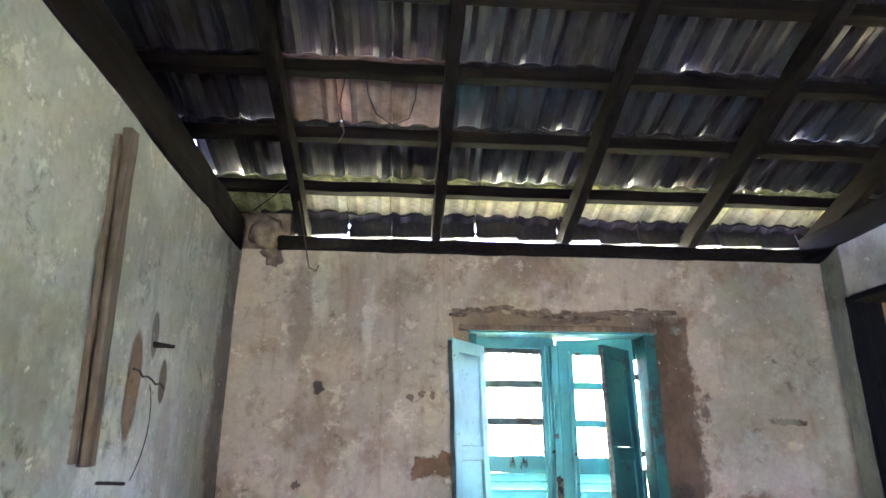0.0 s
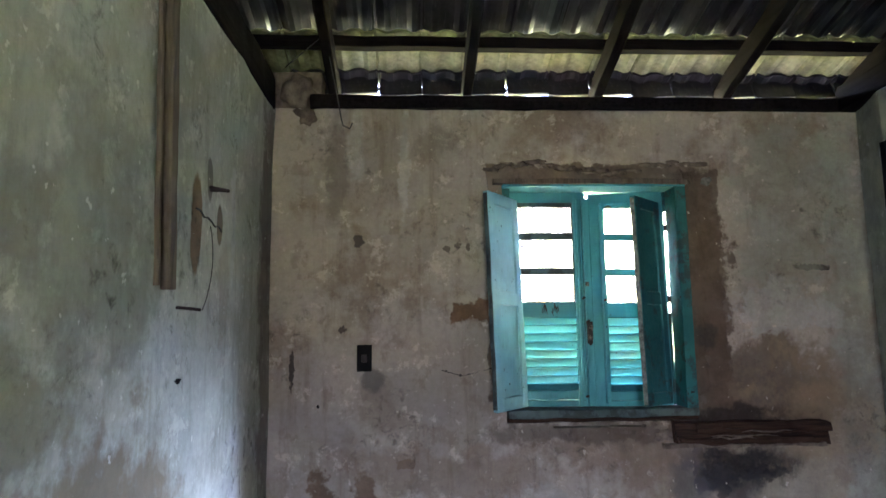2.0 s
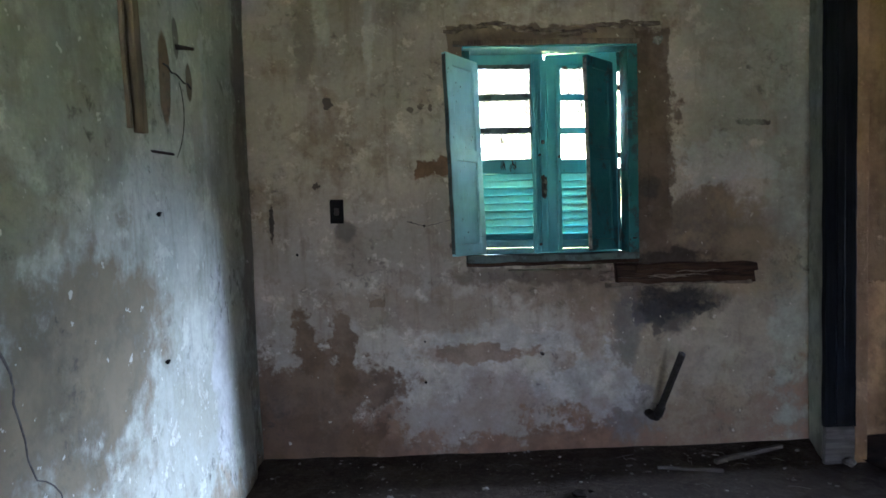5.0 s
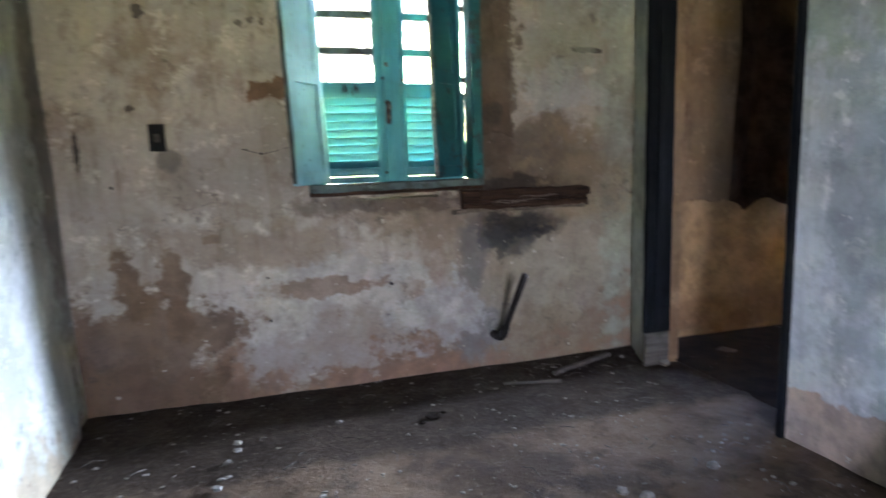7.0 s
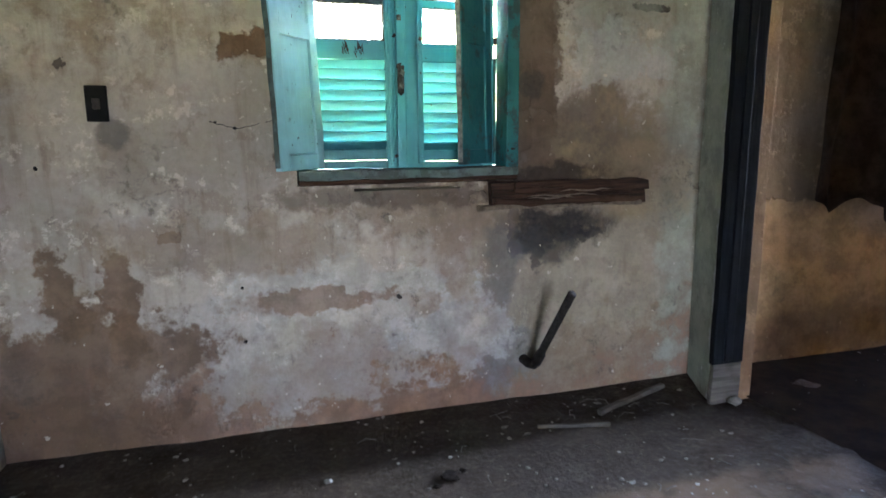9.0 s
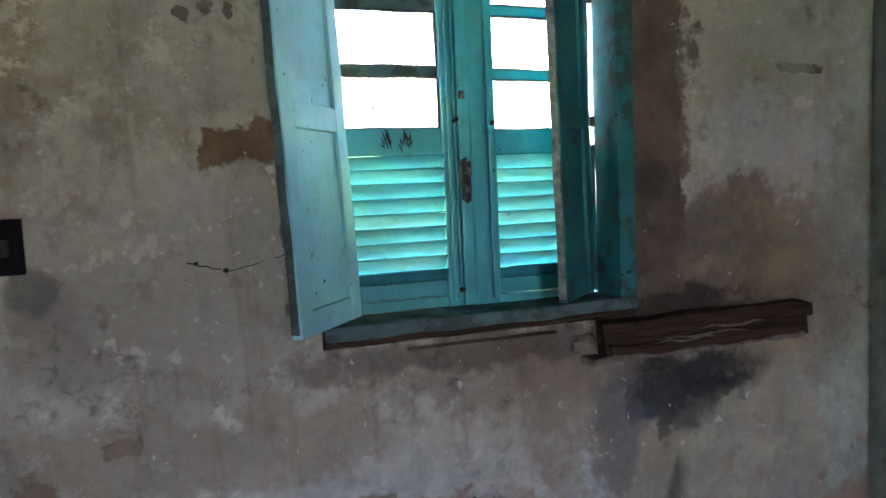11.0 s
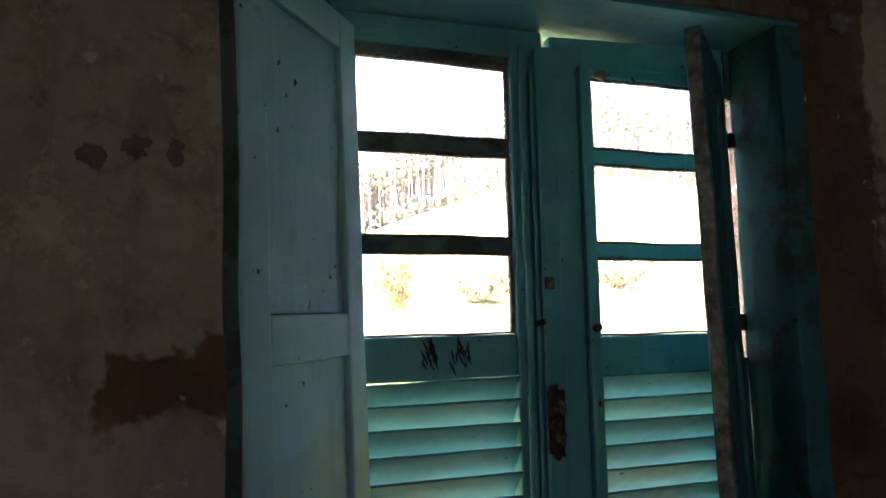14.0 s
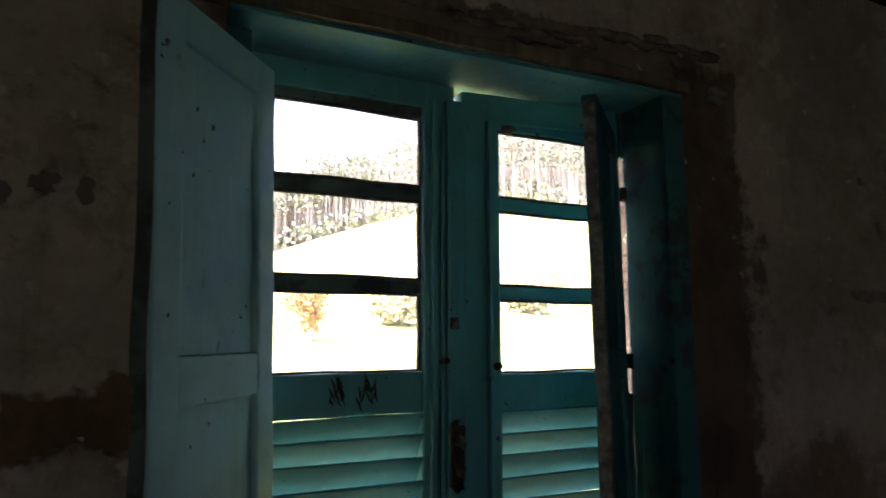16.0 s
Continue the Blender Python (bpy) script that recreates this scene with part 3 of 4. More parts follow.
for m in rest:
    add_tile(m)
for r in range(9):  # the other side of the ridge
    yb = RIDGE - 0.1 - r * GAUGE * math.cos(PITCH)
    for c in range(-17, 26):
        z = roof_z(RIDGE) - SLOPE * (RIDGE - yb)
        add_tile(Matrix.Translation((c * TILE_W + 0.08, yb, z)) @ Matrix.Rotation(PITCH, 4, "X"))
for c in range(-9, 14):  # ridge caps bedded over both slopes
    bm = tube([(c * 0.40, RIDGE - 0.09, roof_z(RIDGE) + 0.0), (c * 0.40 + 0.42, RIDGE - 0.09, roof_z(RIDGE) + 0.006)], 0.105, 12)
    part("ridge_tile", bm, M_TILE, roof)
me = bpy.data.meshes.new("far_tiles")
me.from_pydata(verts, [], faces)
me.materials.append(M_TILE)
far = new("far_tiles", me)
far.parent = roof
tagged(far, kind="stuff")

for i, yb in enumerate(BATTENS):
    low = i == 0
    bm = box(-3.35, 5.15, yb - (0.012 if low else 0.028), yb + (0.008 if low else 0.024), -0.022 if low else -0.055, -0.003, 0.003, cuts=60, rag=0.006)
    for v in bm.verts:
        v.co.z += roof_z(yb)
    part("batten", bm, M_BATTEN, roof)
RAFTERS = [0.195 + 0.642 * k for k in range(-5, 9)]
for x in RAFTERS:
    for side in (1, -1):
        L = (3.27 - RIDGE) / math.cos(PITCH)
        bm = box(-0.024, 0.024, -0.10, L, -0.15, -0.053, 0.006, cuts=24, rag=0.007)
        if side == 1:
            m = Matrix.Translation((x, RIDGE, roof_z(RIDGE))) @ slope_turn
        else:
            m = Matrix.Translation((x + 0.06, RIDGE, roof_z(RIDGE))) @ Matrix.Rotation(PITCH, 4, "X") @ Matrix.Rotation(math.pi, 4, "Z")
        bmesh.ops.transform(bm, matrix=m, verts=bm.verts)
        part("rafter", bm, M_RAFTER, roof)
    
wall_plate = tagged(link("wall_plate", box(-0.55, 5.1, 2.985, 3.09, TOP, TOP + 0.066, 0.006, cuts=60, rag=0.008), M_RAFTER),
                    "smoke-blackened timber wall plate on the window wall", "beam", kind="structure")
tagged(link("wall_plate_west", box(-0.86, -0.702, -2.3, 2.97, TOP - 0.02, TOP + 0.14, 0.008, cuts=50, rag=0.008), M_RAFTER),
       "smoke-blackened timber plate along the side wall", "beam", kind="structure")
tagged(link("wall_plate_east", box(1.98, 2.115, -2.3, 2.97, TOP - 0.005, TOP + 0.11, 0.008, cuts=50, rag=0.008), M_RAFTER),
       "smoke-blackened timber plate along the doorway wall", "beam", kind="structure")

tagged(link("wall_infill", box(-3.3, -0.50, 3.03, 3.2, TOP, roof_z(3.2) - 0.01, 0.004, cuts=20, rag=0.012), M_CLAY), "rough mortar infill between wall head and roof tiles", "mortar", kind="structure")
# doorway to the next room
bm = bmesh.new()
vs = [[bm.verts.new((2.15 + 3.05 * i / 40, 0.55 + 2.5 * j / 30, 0)) for j in range(31)] for i in range(41)]
for i in range(40):
    for j in range(30):
        bm.faces.new((vs[i][j], vs[i + 1][j], vs[i + 1][j + 1], vs[i][j + 1]))
for v in bm.verts:
    v.co.z = 0.004 + 0.006 * noise.noise(v.co * 5.0)
tagged(link("floor_far", bm, simple("dark_brown_floor", (0.026, 0.015, 0.009), 1.0, 0.6, 9.0), smooth=True), "dark brown floor of the next room", "floor", kind="structure")

door = tagged(new("door_1"), "open doorway with charcoal painted wooden lining, no leaf", "doorway", kind="structure")
part("jamb", box(1.965, 2.112, 2.692, 2.72, 0.165, 2.135, 0.004, cuts=20, rag=0.004), M_POST, door)
part("jamb_foot", box(1.97, 2.108, 2.695, 2.72, -0.03, 0.165, 0.004, cuts=4, rag=0.006), M_STRIP, door, "bare grey rotten foot of the jamb")
part("reveal", box(2.1125, 2.172, 2.700, 2.7195, -0.03, 2.135, 0.004, cuts=20, rag=0.004), M_FAR, door, "ochre plastered reveal behind the jamb")
part("rebate", box(2.012, 2.05, 2.680, 2.692, 0.18, 2.105, 0.004), M_POST, door)
part("jamb", box(1.965, 2.14, 1.815, 1.842, -0.02, 2.135, 0.004, cuts=20, rag=0.004), M_POST, door)
part("lintel", box(1.965, 2.14, 1.842, 2.692, 2.108, 2.135, 0.004), M_POST, door)

# ---- window ----
win = tagged(new("window_1"), "turquoise casement window with louvres and inner shutters ajar", "window", kind="structure")
FRONT = 2.985
part("frame_jamb", box(0.346, 0.385, 3.04, 3.17, 0.985, 2.004, 0.004), M_TEAL_UNLIT, win)
part("frame_jamb", box(1.158, 1.209, FRONT, 3.110, 0.985, 2.004, 0.004, cuts=18, rag=0.003), M_TEAL_UNLIT, win)
part("frame_head", box(0.346, 1.209, FRONT, 3.150, 2.004, 2.018, 0.003), M_TEAL_SLAT, win)
part("sill", box(0.346, 1.209, FRONT - 0.004, 3.19, 0.950, 0.985, 0.006, cuts=20, rag=0.005), M_SILL, win, "worn greyish window sill")
part("sill_bed", box(0.346, 1.209, FRONT + 0.012, 3.19, 0.932, 0.949, 0.004, cuts=20, rag=0.005), M_ROTTEN, win)
part("lintel_strip", box(0.30, 1.215, FRONT - 0.014, 3.004, 2.012, 2.036, 0.003, cuts=16, rag=0.004), M_PLANK, win, "bare brown wooden strip over the window")


def casement(x0, x1, g0, g1, y0, drop, gap_slat, bars, sag):
    """A louvred and glazed sash: stiles x0..g0 and g1..x1; bars: the glazing bars' coat; sag: tilt of the top rail."""
    y1 = y0 + 0.036
    bm = bmesh.new()
    top = 2.003 + drop
    for a, b in ((x0, g0), (g1, x1)):
        box(a, b, y0, y1, 0.992, top - (0.020 if sag else 0.001), 0.005, bm, cuts=24, rag=0.0015)
    for a, b in ((0.995, 1.0245), (1.0262, 1.069), (1.407, 1.478)):
        box(g0 + 0.0005, g1 - 0.0005, y0 + 0.002, y1 - 0.002, a, b, 0.004, bm, cuts=12, rag=0.0015)
    rise = Matrix.Translation(((x0 + x1) / 2, 0, 1.98)) @ Matrix.Rotation(-sag, 4, "Y")
    w = (x1 - x0) / 2 - 0.001
    box(-w, w, y0 + 0.001, y1 - 0.001, -0.018, top - 1.98 - (0.003 if sag else 0.0005), 0.004, bm, rise)
    bmesh.ops.translate(bm, verts=bm.verts, vec=(0, 0, -drop))
    sash = part("sash", bm, M_TEAL, win)
    # moulding under the top rail and the two glazing bars
    part("moulding", box(g0 + 0.001, g1 - 0.001, y0 + 0.006, y1 - 0.004, 1.944 - drop, 1.974 - drop, 0.004, cuts=14, rag=0.002), bars, sash)
    for a, b in ((1.615, 1.641), (1.784, 1.811)):
        part("glazing_bar", box(g0 + 0.0005, g1 - 0.0005, y0 + 0.008, y1 - 0.002, a - drop, b - drop, 0.005, cuts=16, rag=0.002), bars, sash)
    for a, b in ((1.478, 1.615), (1.641, 1.784), (1.811, 1.944)):
        pane = part("pane", box(g0 - 0.003, g1 + 0.003, y0 + 0.020, y0 + 0.023, a - drop - 0.003, b - drop + 0.003, 0), M_GLASS, sash, "dusty window glass")
        pane.visible_shadow = False
        # bed of old putty round the pane
        pb = bmesh.new()
        for u0, u1, w0, w1 in ((g0, g1, a, a + 0.004), (g0, g1, b - 0.004, b), (g0, g0 + 0.005, a, b), (g1 - 0.006, g1, a, b)):
            box(u0, u1, y0 + 0.010, y0 + 0.020, w0 - drop, w1 - drop, 0.0015, pb, cuts=20, rag=0.003)
        part("putty", pb, M_PUTTY, sash, "crumbling grimy putty")
    for i in range(9):
        z = 1.407 - 0.0195 - 0.0391 * i - (0.005 if i == 0 and gap_slat else 0)
        m = Matrix.Translation(((g0 + g1) / 2, y0 + 0.018, z - drop)) @ Matrix.Rotation(radians(38 + 2.5 * math.sin(i * 2.1)), 4, "X") @ Matrix.Rotation(0.006 * math.sin(i * 3.7 + gap_slat) - (0.02 if i == 0 and gap_slat else 0), 4, "Y")
        part("slat", box(-(g1 - g0) / 2 - 0.002, (g1 - g0) / 2 + 0.002, -0.002, 0.002, -0.0310, 0.0310, 0.001, m=m), M_TEAL_SLAT, sash)
    return sash


left_sash = casement(0.390, 0.766, 0.432, 0.703, 3.115, 0.009, 1, M_MULLION, 0.0)
right_sash = casement(0.776, 1.146, 0.843, 1.100, 3.105, 0.017, 0, M_TEAL, 0.040)
part("astragal", box(0.742, 0.781, 3.096, 3.115, 0.987, 1.968, 0.006), M_TEAL, left_sash)
part("astragal", box(0.716, 0.731, 3.105, 3.115, 1.0, 1.968, 0.004), M_TEAL, left_sash)
part("bead", box(0.824, 0.848, 3.089, 3.105, 1.0, 1.94, 0.007), M_TEAL, right_sash)
part("lock", box(0.744, 0.770, 3.086, 3.096, 1.275, 1.380, 0.003, cuts=14, rag=0.006), M_IRON, left_sash, "rusted iron lock plate")
for i, (x, z) in enumerate(((0.752, 1.372), (0.762, 1.350), (0.754, 1.325), (0.763, 1.300), (0.757, 1.280))):
    part("rust_lump", lump((x, 3.086, z), (0.010, 0.007, 0.013), i * 2.3, 0.9, 2), M_PUTTY if i % 2 else M_IRON, left_sash)
part("latch_plate", box(0.746, 0.763, 3.091, 3.096, 1.543, 1.564, 0.002), M_PUTTY, left_sash, "small pale latch plate")
for z in (1.485, 1.03):
    part("bolt_eye", tube([(0.736, 3.11, z), (0.736, 3.085, z + 0.004)], 0.006), M_IRON, left_sash)
part("bolt_eye", tube([(0.836, 3.10, 1.475), (0.836, 3.078, 1.478)], 0.007), M_IRON, right_sash)
part("espagnolette", tube([(0.736, 3.102, z) for z in (1.05, 1.3, 1.6, 1.93)], 0.004, 6), M_TEAL, left_sash)
# paint scorched off the lock rail in two ragged scribbles
rb = random.Random(14)
for i in range(26):
    cx = 0.552 if i % 2 else 0.603
    x, z, L, k = cx + rb.gauss(0, 0.009), 1.434 + rb.gauss(0, 0.013), rb.uniform(0.006, 0.017), rb.uniform(-0.55, 0.35)
    pts = [(x + k * L * q + 0.0012 * math.sin(q * 5 + i), 3.1166, z + L * q) for q in (-1, -0.4, 0.2, 0.7, 1)]
    part("burn_mark", tube(pts, [0.0005, 0.0016, 0.0021, 0.0013, 0.0004], 5), M_IRON, left_sash, "black scorched scratch")


def shutter(hinge, free, z0, z1, coat, label, lean=0.0, bare=None):
    """A two-panel inner shutter from its hinge line to its free edge; lean: how far it has sagged sideways for each
    metre up; bare: coat of the free-edge strip.
    """
    h, f = Vector((*hinge, 0)), Vector((*free, 0))
    w = (f - h).length
    sag = Matrix.Identity(4)
    sag[0][2], sag[0][3] = -lean, lean * 1.5
    m = sag @ Matrix.Translation(h) @ Matrix.Rotation(math.atan2((f - h).y, (f - h).x), 4, "Z")
    t = 0.013
    bm = bmesh.new()
    for a, b in ((0, 0.046), (w - 0.05, w)):
        box(a, b, -t, t, z0, z1, 0.004, bm, m, cuts=24, rag=0.0015)
    mid = z0 + 0.512 * (z1 - z0)
    for a, b in ((z0, z0 + 0.055), (mid - 0.034, mid + 0.024), (z1 - 0.055, z1)):
        box(0.046, w - 0.05, -t + 0.001, t - 0.001, a, b, 0.003, bm, m)
    ob = part("shutter", bm, coat, win, label)
    for a, b in ((z0 + 0.055, mid - 0.034), (mid + 0.024, z1 - 0.055)):
        part("panel", box(0.0495, w - 0.0515, -0.005, 0.005, a + 0.001, b - 0.001, 0.002, m=m), coat, ob)
    for z in (z0 + 0.15, z1 - 0.15):
        part("hinge", tube([tuple(m @ Vector((-0.004, 0, z - 0.03))), tuple(m @ Vector((-0.004, 0, z + 0.03)))], 0.006), M_IRON, ob)
    if bare:
        part("edge_strip", box(w + 0.0005, w + 0.004, -t + 0.003, t - 0.003, z0 + 0.01, z1 - 0.01, 0.002, m=m, cuts=40, rag=0.003), bare, ob, "free-edge strip: chipped wood on the right, painted shade on the left")
    return ob


M_BARE = simple("bare_grey_wood_edge", (0.30, 0.28, 0.25), 0.8, 0.7, 50)
# left free edge gets a dark strip that stands for its room-side shade
shutter((0.428, 3.072), (0.262, 2.854), 0.994, 1.952, M_TEAL_LIT, "turquoise panelled inner shutter, ajar, window light in its pale paint", 0.03, M_SILL)
shutter((1.114, 3.085), (0.938, 2.922), 1.0, 1.945, M_TEAL_SHADED, "turquoise inner shutter, ajar, shade in its dark paint", 0.02, M_BARE)
for z in (1.825, 1.480):
    part("casement_hinge", box(1.144, 1.160, 3.100, 3.112, z - 0.015, z + 0.015, 0.003), M_IRON, win)
# fillers added to shut daylight out of the slit beside the right sash
part("slit_cap", box(1.1465, 1.1575, 3.104, 3.125, 1.905, 2.003, 0.002), M_TEAL_UNLIT, win)
part("slit_filler", box(1.1465, 1.1575, 3.104, 3.128, 0.99, 1.415, 0.002), M_TEAL_UNLIT, win)

# ---- outside ----
def ground_z(x, y):
    d = max(0.0, y - 3.4)
    side = math.atan2(x - 0.25, max(y - 2.2, 0.1))
    deg = max(0.0, min(40.0, math.degrees(side)))
    z = -0.6 + 0.165 * min(d, 12.0) + 0.12 * max(0, min(d - 12, 30)) + (0.056 + 0.0104 * min(deg, 31)) * max(0, min(d - 42, 110))
    z += 0.40 * max(0, min(d - 152, 120)) * max(0.0, min(1.0, (deg - 9) / 12))
    return z + (0.12 * noise.noise(Vector((x * 0.4, y * 0.4, 0))) + 1.5 * noise.noise(Vector((x * 0.02, y * 0.02, 3)))) * min(1, d / 20)


def meadow():
    g = Nodes("sunlit_meadow_grass")
    n = g.noise(0.6, 8, 0.7)
    c = g.mix(g.step(n, 0.35, 0.65), (0.20, 0.23, 0.06), (0.33, 0.32, 0.11))
    c = g.mix(g.step(g.noise(4, 6, 0.7), 0.5, 0.75), c, (0.33, 0.29, 0.17))
    return g.done(c, 0.9, n, 0.5, 0.05)


bm = bmesh.new()
ys = [-400, -150, -60, -20, -8, 3.3, 5, 7, 10, 14, 18, 24, 30, 38, 46, 56, 68, 80, 95, 110, 130, 150, 175, 200, 240, 290, 360, 460, 700, 1500]
xs = [-1200, -500, -250, -160, -110, -80, -60, -45, -32, -22, -14, -8, -4, 0, 4, 8, 14, 22, 32, 45, 60, 80, 110, 140, 180, 230, 300, 420, 700, 1300]
vs = [[bm.verts.new((x, y, ground_z(x, y) if y > 3.3 else -0.6)) for y in ys] for x in xs]
for i in range(len(xs) - 1):
    for j in range(len(ys) - 1):
        bm.faces.new((vs[i][j], vs[i + 1][j], vs[i + 1][j + 1], vs[i][j + 1]))
tagged(link("ground", bm, meadow(), smooth=True), "pale grassy meadow rising to a wooded hill", "ground", kind="structure")


def leaf_material(name, a, b):
    g = Nodes(name)
    n = g.t.nodes.new("ShaderNodeNewGeometry").outputs["Random Per Island"]
    c = g.mix(n, a, b)
    return g.done(c, 0.7)


# leaf tones lightened to stand in for distant haze
M_LEAF = leaf_material("eucalyptus_leaves", (0.17, 0.20, 0.13), (0.36, 0.335, 0.26))
M_BARK = simple("pale_eucalyptus_bark", (0.42, 0.37, 0.32), 0.85, 0.4, 2.0)
M_SHRUB = leaf_material("dry_orange_leaves", (0.42, 0.17, 0.05), (0.30, 0.24, 0.08))
M_BUSH = leaf_material("meadow_bush_leaves", (0.30, 0.31, 0.17), (0.46, 0.38, 0.24))


def quads(vl, fl, centre, size, n, rnd):
    for _ in range(n):
        d = Vector((rnd.gauss(0, 1), rnd.gauss(0, 1), rnd.gauss(0, 0.8)))
        p = Vector(centre) + d * size * 0.42
        a = Vector((rnd.gauss(0, 1), rnd.gauss(0, 1), rnd.gauss(0, 1))).normalized() * size * rnd.uniform(0.12, 0.24)
        b = a.cross(Vector((rnd.gauss(0, 1), rnd.gauss(0, 1), rnd.gauss(0, 1)))).normalized() * a.length * 0.7
        k = len(vl)
        vl += [(p + a)[:], (p + b)[:], (p - a)[:], (p - b)[:]]
        fl.append((k, k + 1, k + 2, k + 3))


rnd = random.Random(11)
tv, tf, lv, lf = [], [], [], []
for i in range(1700):
    az = radians(rnd.uniform(1, 52))
    d = 118 + (150 if az > 0.3 else 60) * rnd.random() ** 1.3
    x, y = 0.25 + d * math.sin(az), 2.2 + d * math.cos(az)
    z = ground_z(x, y)
    h = rnd.uniform(11, 18)
    lean = Vector((rnd.gauss(0, 0.4), rnd.gauss(0, 0.4), 0))
    k = len(tv)
    for s, r in ((0, 0.22), (0.55, 0.16), (1.0, 0.05)):
        for q in range(5):
            a = 2 * math.pi * q / 5
            tv.append((x + lean.x * s + r * math.cos(a), y + lean.y * s + r * math.sin(a), z - 0.5 + s * (h + 0.5)))
    for s in (0, 5):
        for q in range(5):
            tf.append((k + s + q, k + s + (q + 1) % 5, k + s + 5 + (q + 1) % 5, k + s + 5 + q))
    for c in range(rnd.randint(4, 7)):
        s = rnd.uniform(0.55, 1.02)
        quads(lv, lf, (x + lean.x * s + rnd.gauss(0, 0.9), y + rnd.gauss(0, 0.9), z + h * s), rnd.uniform(1.2, 2.3), 11, rnd)
    if rnd.random() < 0.55:
        quads(lv, lf, (x + rnd.gauss(0, 2), y - 2, z + 1.3), rnd.uniform(1.6, 3.2), 16, rnd)
wood_far = tagged(new("eucalyptus_wood"), "distant wood of slim pale eucalyptus trees on a hillside", "trees", kind="stuff")
for nm, v, f, mt in (("trunks", tv, tf, M_BARK), ("leaves", lv, lf, M_LEAF)):
    me = bpy.data.meshes.new(nm)
    me.from_pydata(v, [], f)
    me.materials.append(mt)
    ob = new(nm, me)
    ob.parent = wood_far
    tagged(ob, kind="stuff")


def shrub(name, label, x, y, h, w, mat, n, seed):
    r = random.Random(seed)
    z = ground_z(x, y)
    root = tagged(new(name), label, "shrub")
    root.location = (x, y, z)
    bm = bmesh.new()
    v, f = [], []
    for i in range(7):
        a = r.uniform(0, 6.28)
        tip = Vector((w * r.uniform(0.1, 0.45) * math.cos(a), w * r.uniform(0.1, 0.45) * math.sin(a), h * r.uniform(0.7, 1)))
        tube([(0, 0, -0.05), tuple(tip * 0.5 + Vector((0.02, 0, 0))), tuple(tip)], [0.018, 0.012, 0.004], 5, bm)
        for s in (0.35, 0.5, 0.65, 0.8, 0.95, 1.0):
            quads(v, f, tuple(tip * s), w * 0.26, n, r)
    part("stems", bm, M_BARK, root)
    me = bpy.data.meshes.new("foliage")
    me.from_pydata(v, [], f)
    me.materials.append(mat)
    ob = new("foliage", me)
    ob.parent = root
    return root


shrub("orange_shrub", "tall dry orange-leaved shrub in the meadow", 2.75, 13.5, 1.15, 0.75, M_SHRUB, 26, 1)
shrub("bush", "low olive-green bush in the meadow", 4.75, 15.0, 0.6, 1.3, M_BUSH, 22, 2)
shrub("bush", "low olive-green bush in the meadow", 5.9, 15.6, 0.7, 1.4, M_BUSH, 22, 3)
shrub("bush", "low olive-green bush in the meadow", 3.2, 17.0, 0.5, 1.2, M_BUSH, 18, 4)
shrub("bush", "low olive-green bush in the meadow", 9.5, 17.0, 0.5, 1.6, M_BUSH, 18, 5)
shrub("bush", "low olive-green bush in the meadow", 12.0, 20.0, 0.6, 1.8, M_BUSH, 18, 6)

# ---- things in the room ----
beam = tagged(new("timber_beam"), "rotten dark brown timber set in the wall under the window", "beam")
for y0, z0, z1, x0, x1, seed in ((2.952, 0.826, 0.922, 1.085, 1.775, 0.0), (2.940, 0.880, 0.926, 1.18, 1.79, 3.0), (2.936, 0.838, 0.866, 1.10, 1.70, 7.0), (2.946, 0.816, 0.834, 1.04, 1.765, 11.0)):
    bm = box(x0, x1, y0, 3.02, z0, z1, 0.004, cuts=60)
    for v in bm.verts:
        q = Vector((v.co.x * 7 + seed, v.co.y * 30, v.co.z * 34))
        v.co.y += 0.012 * noise.noise(q) if v.co.y < 3.0 else 0
        v.co.z += 0.016 * noise.noise(q * 0.6 + Vector((5, 1, 2))) + 0.006 * noise.noise(q * 2.3)
        v.co.x += 0.014 * noise.noise(q * 1.4 + Vector((0, 9, 0)))
    part("layer", bm, M_ROTTEN if seed < 10 else M_PLANK, beam, "" if seed < 10 else "paler torn under side")
rs = random.Random(3)
for i in range(9):
    x, L, z = rs.uniform(1.12, 1.6), rs.uniform(0.08, 0.30), rs.uniform(0.83, 0.915)
    part("splinter", tube([(x + L * k / 5, 2.934 + 0.005 * math.sin(k * 1.7 + i), z + 0.004 * math.sin(k * 2.1 + i * 2)) for k in range(6)], [0.001, 0.003, 0.004, 0.004, 0.003, 0.001], 5),
         M_PLANK if i % 3 == 0 else M_ROTTEN, beam)
tagged(link("mortar_lump", lump((1.045, 2.996, 0.865), (0.030, 0.012, 0.022), 6.1, 0.9, 3), M_CLAY, smooth=True), "crumbling mortar beside the rotten timber", "mortar")
plank = tagged(new("wall_plank"), "weathered wooden planks nailed upright on the wall", "plank")
lean_m = Matrix.Translation((WEST, 1.762, 1.866)) @ Matrix.Rotation(radians(5.0), 4, "X")
part("board", box(0.002, 0.028, -0.020, 0.024, -0.42, 0.43, 0.003, m=lean_m, cuts=12, rag=0.004), M_PLANK, plank)
part("strip", box(0.002, 0.014, -0.058, -0.040, -0.41, 0.40, 0.003, m=lean_m @ Matrix.Rotation(radians(-1.0), 4, "X"), cuts=12, rag=0.004), M_PLANK, plank)

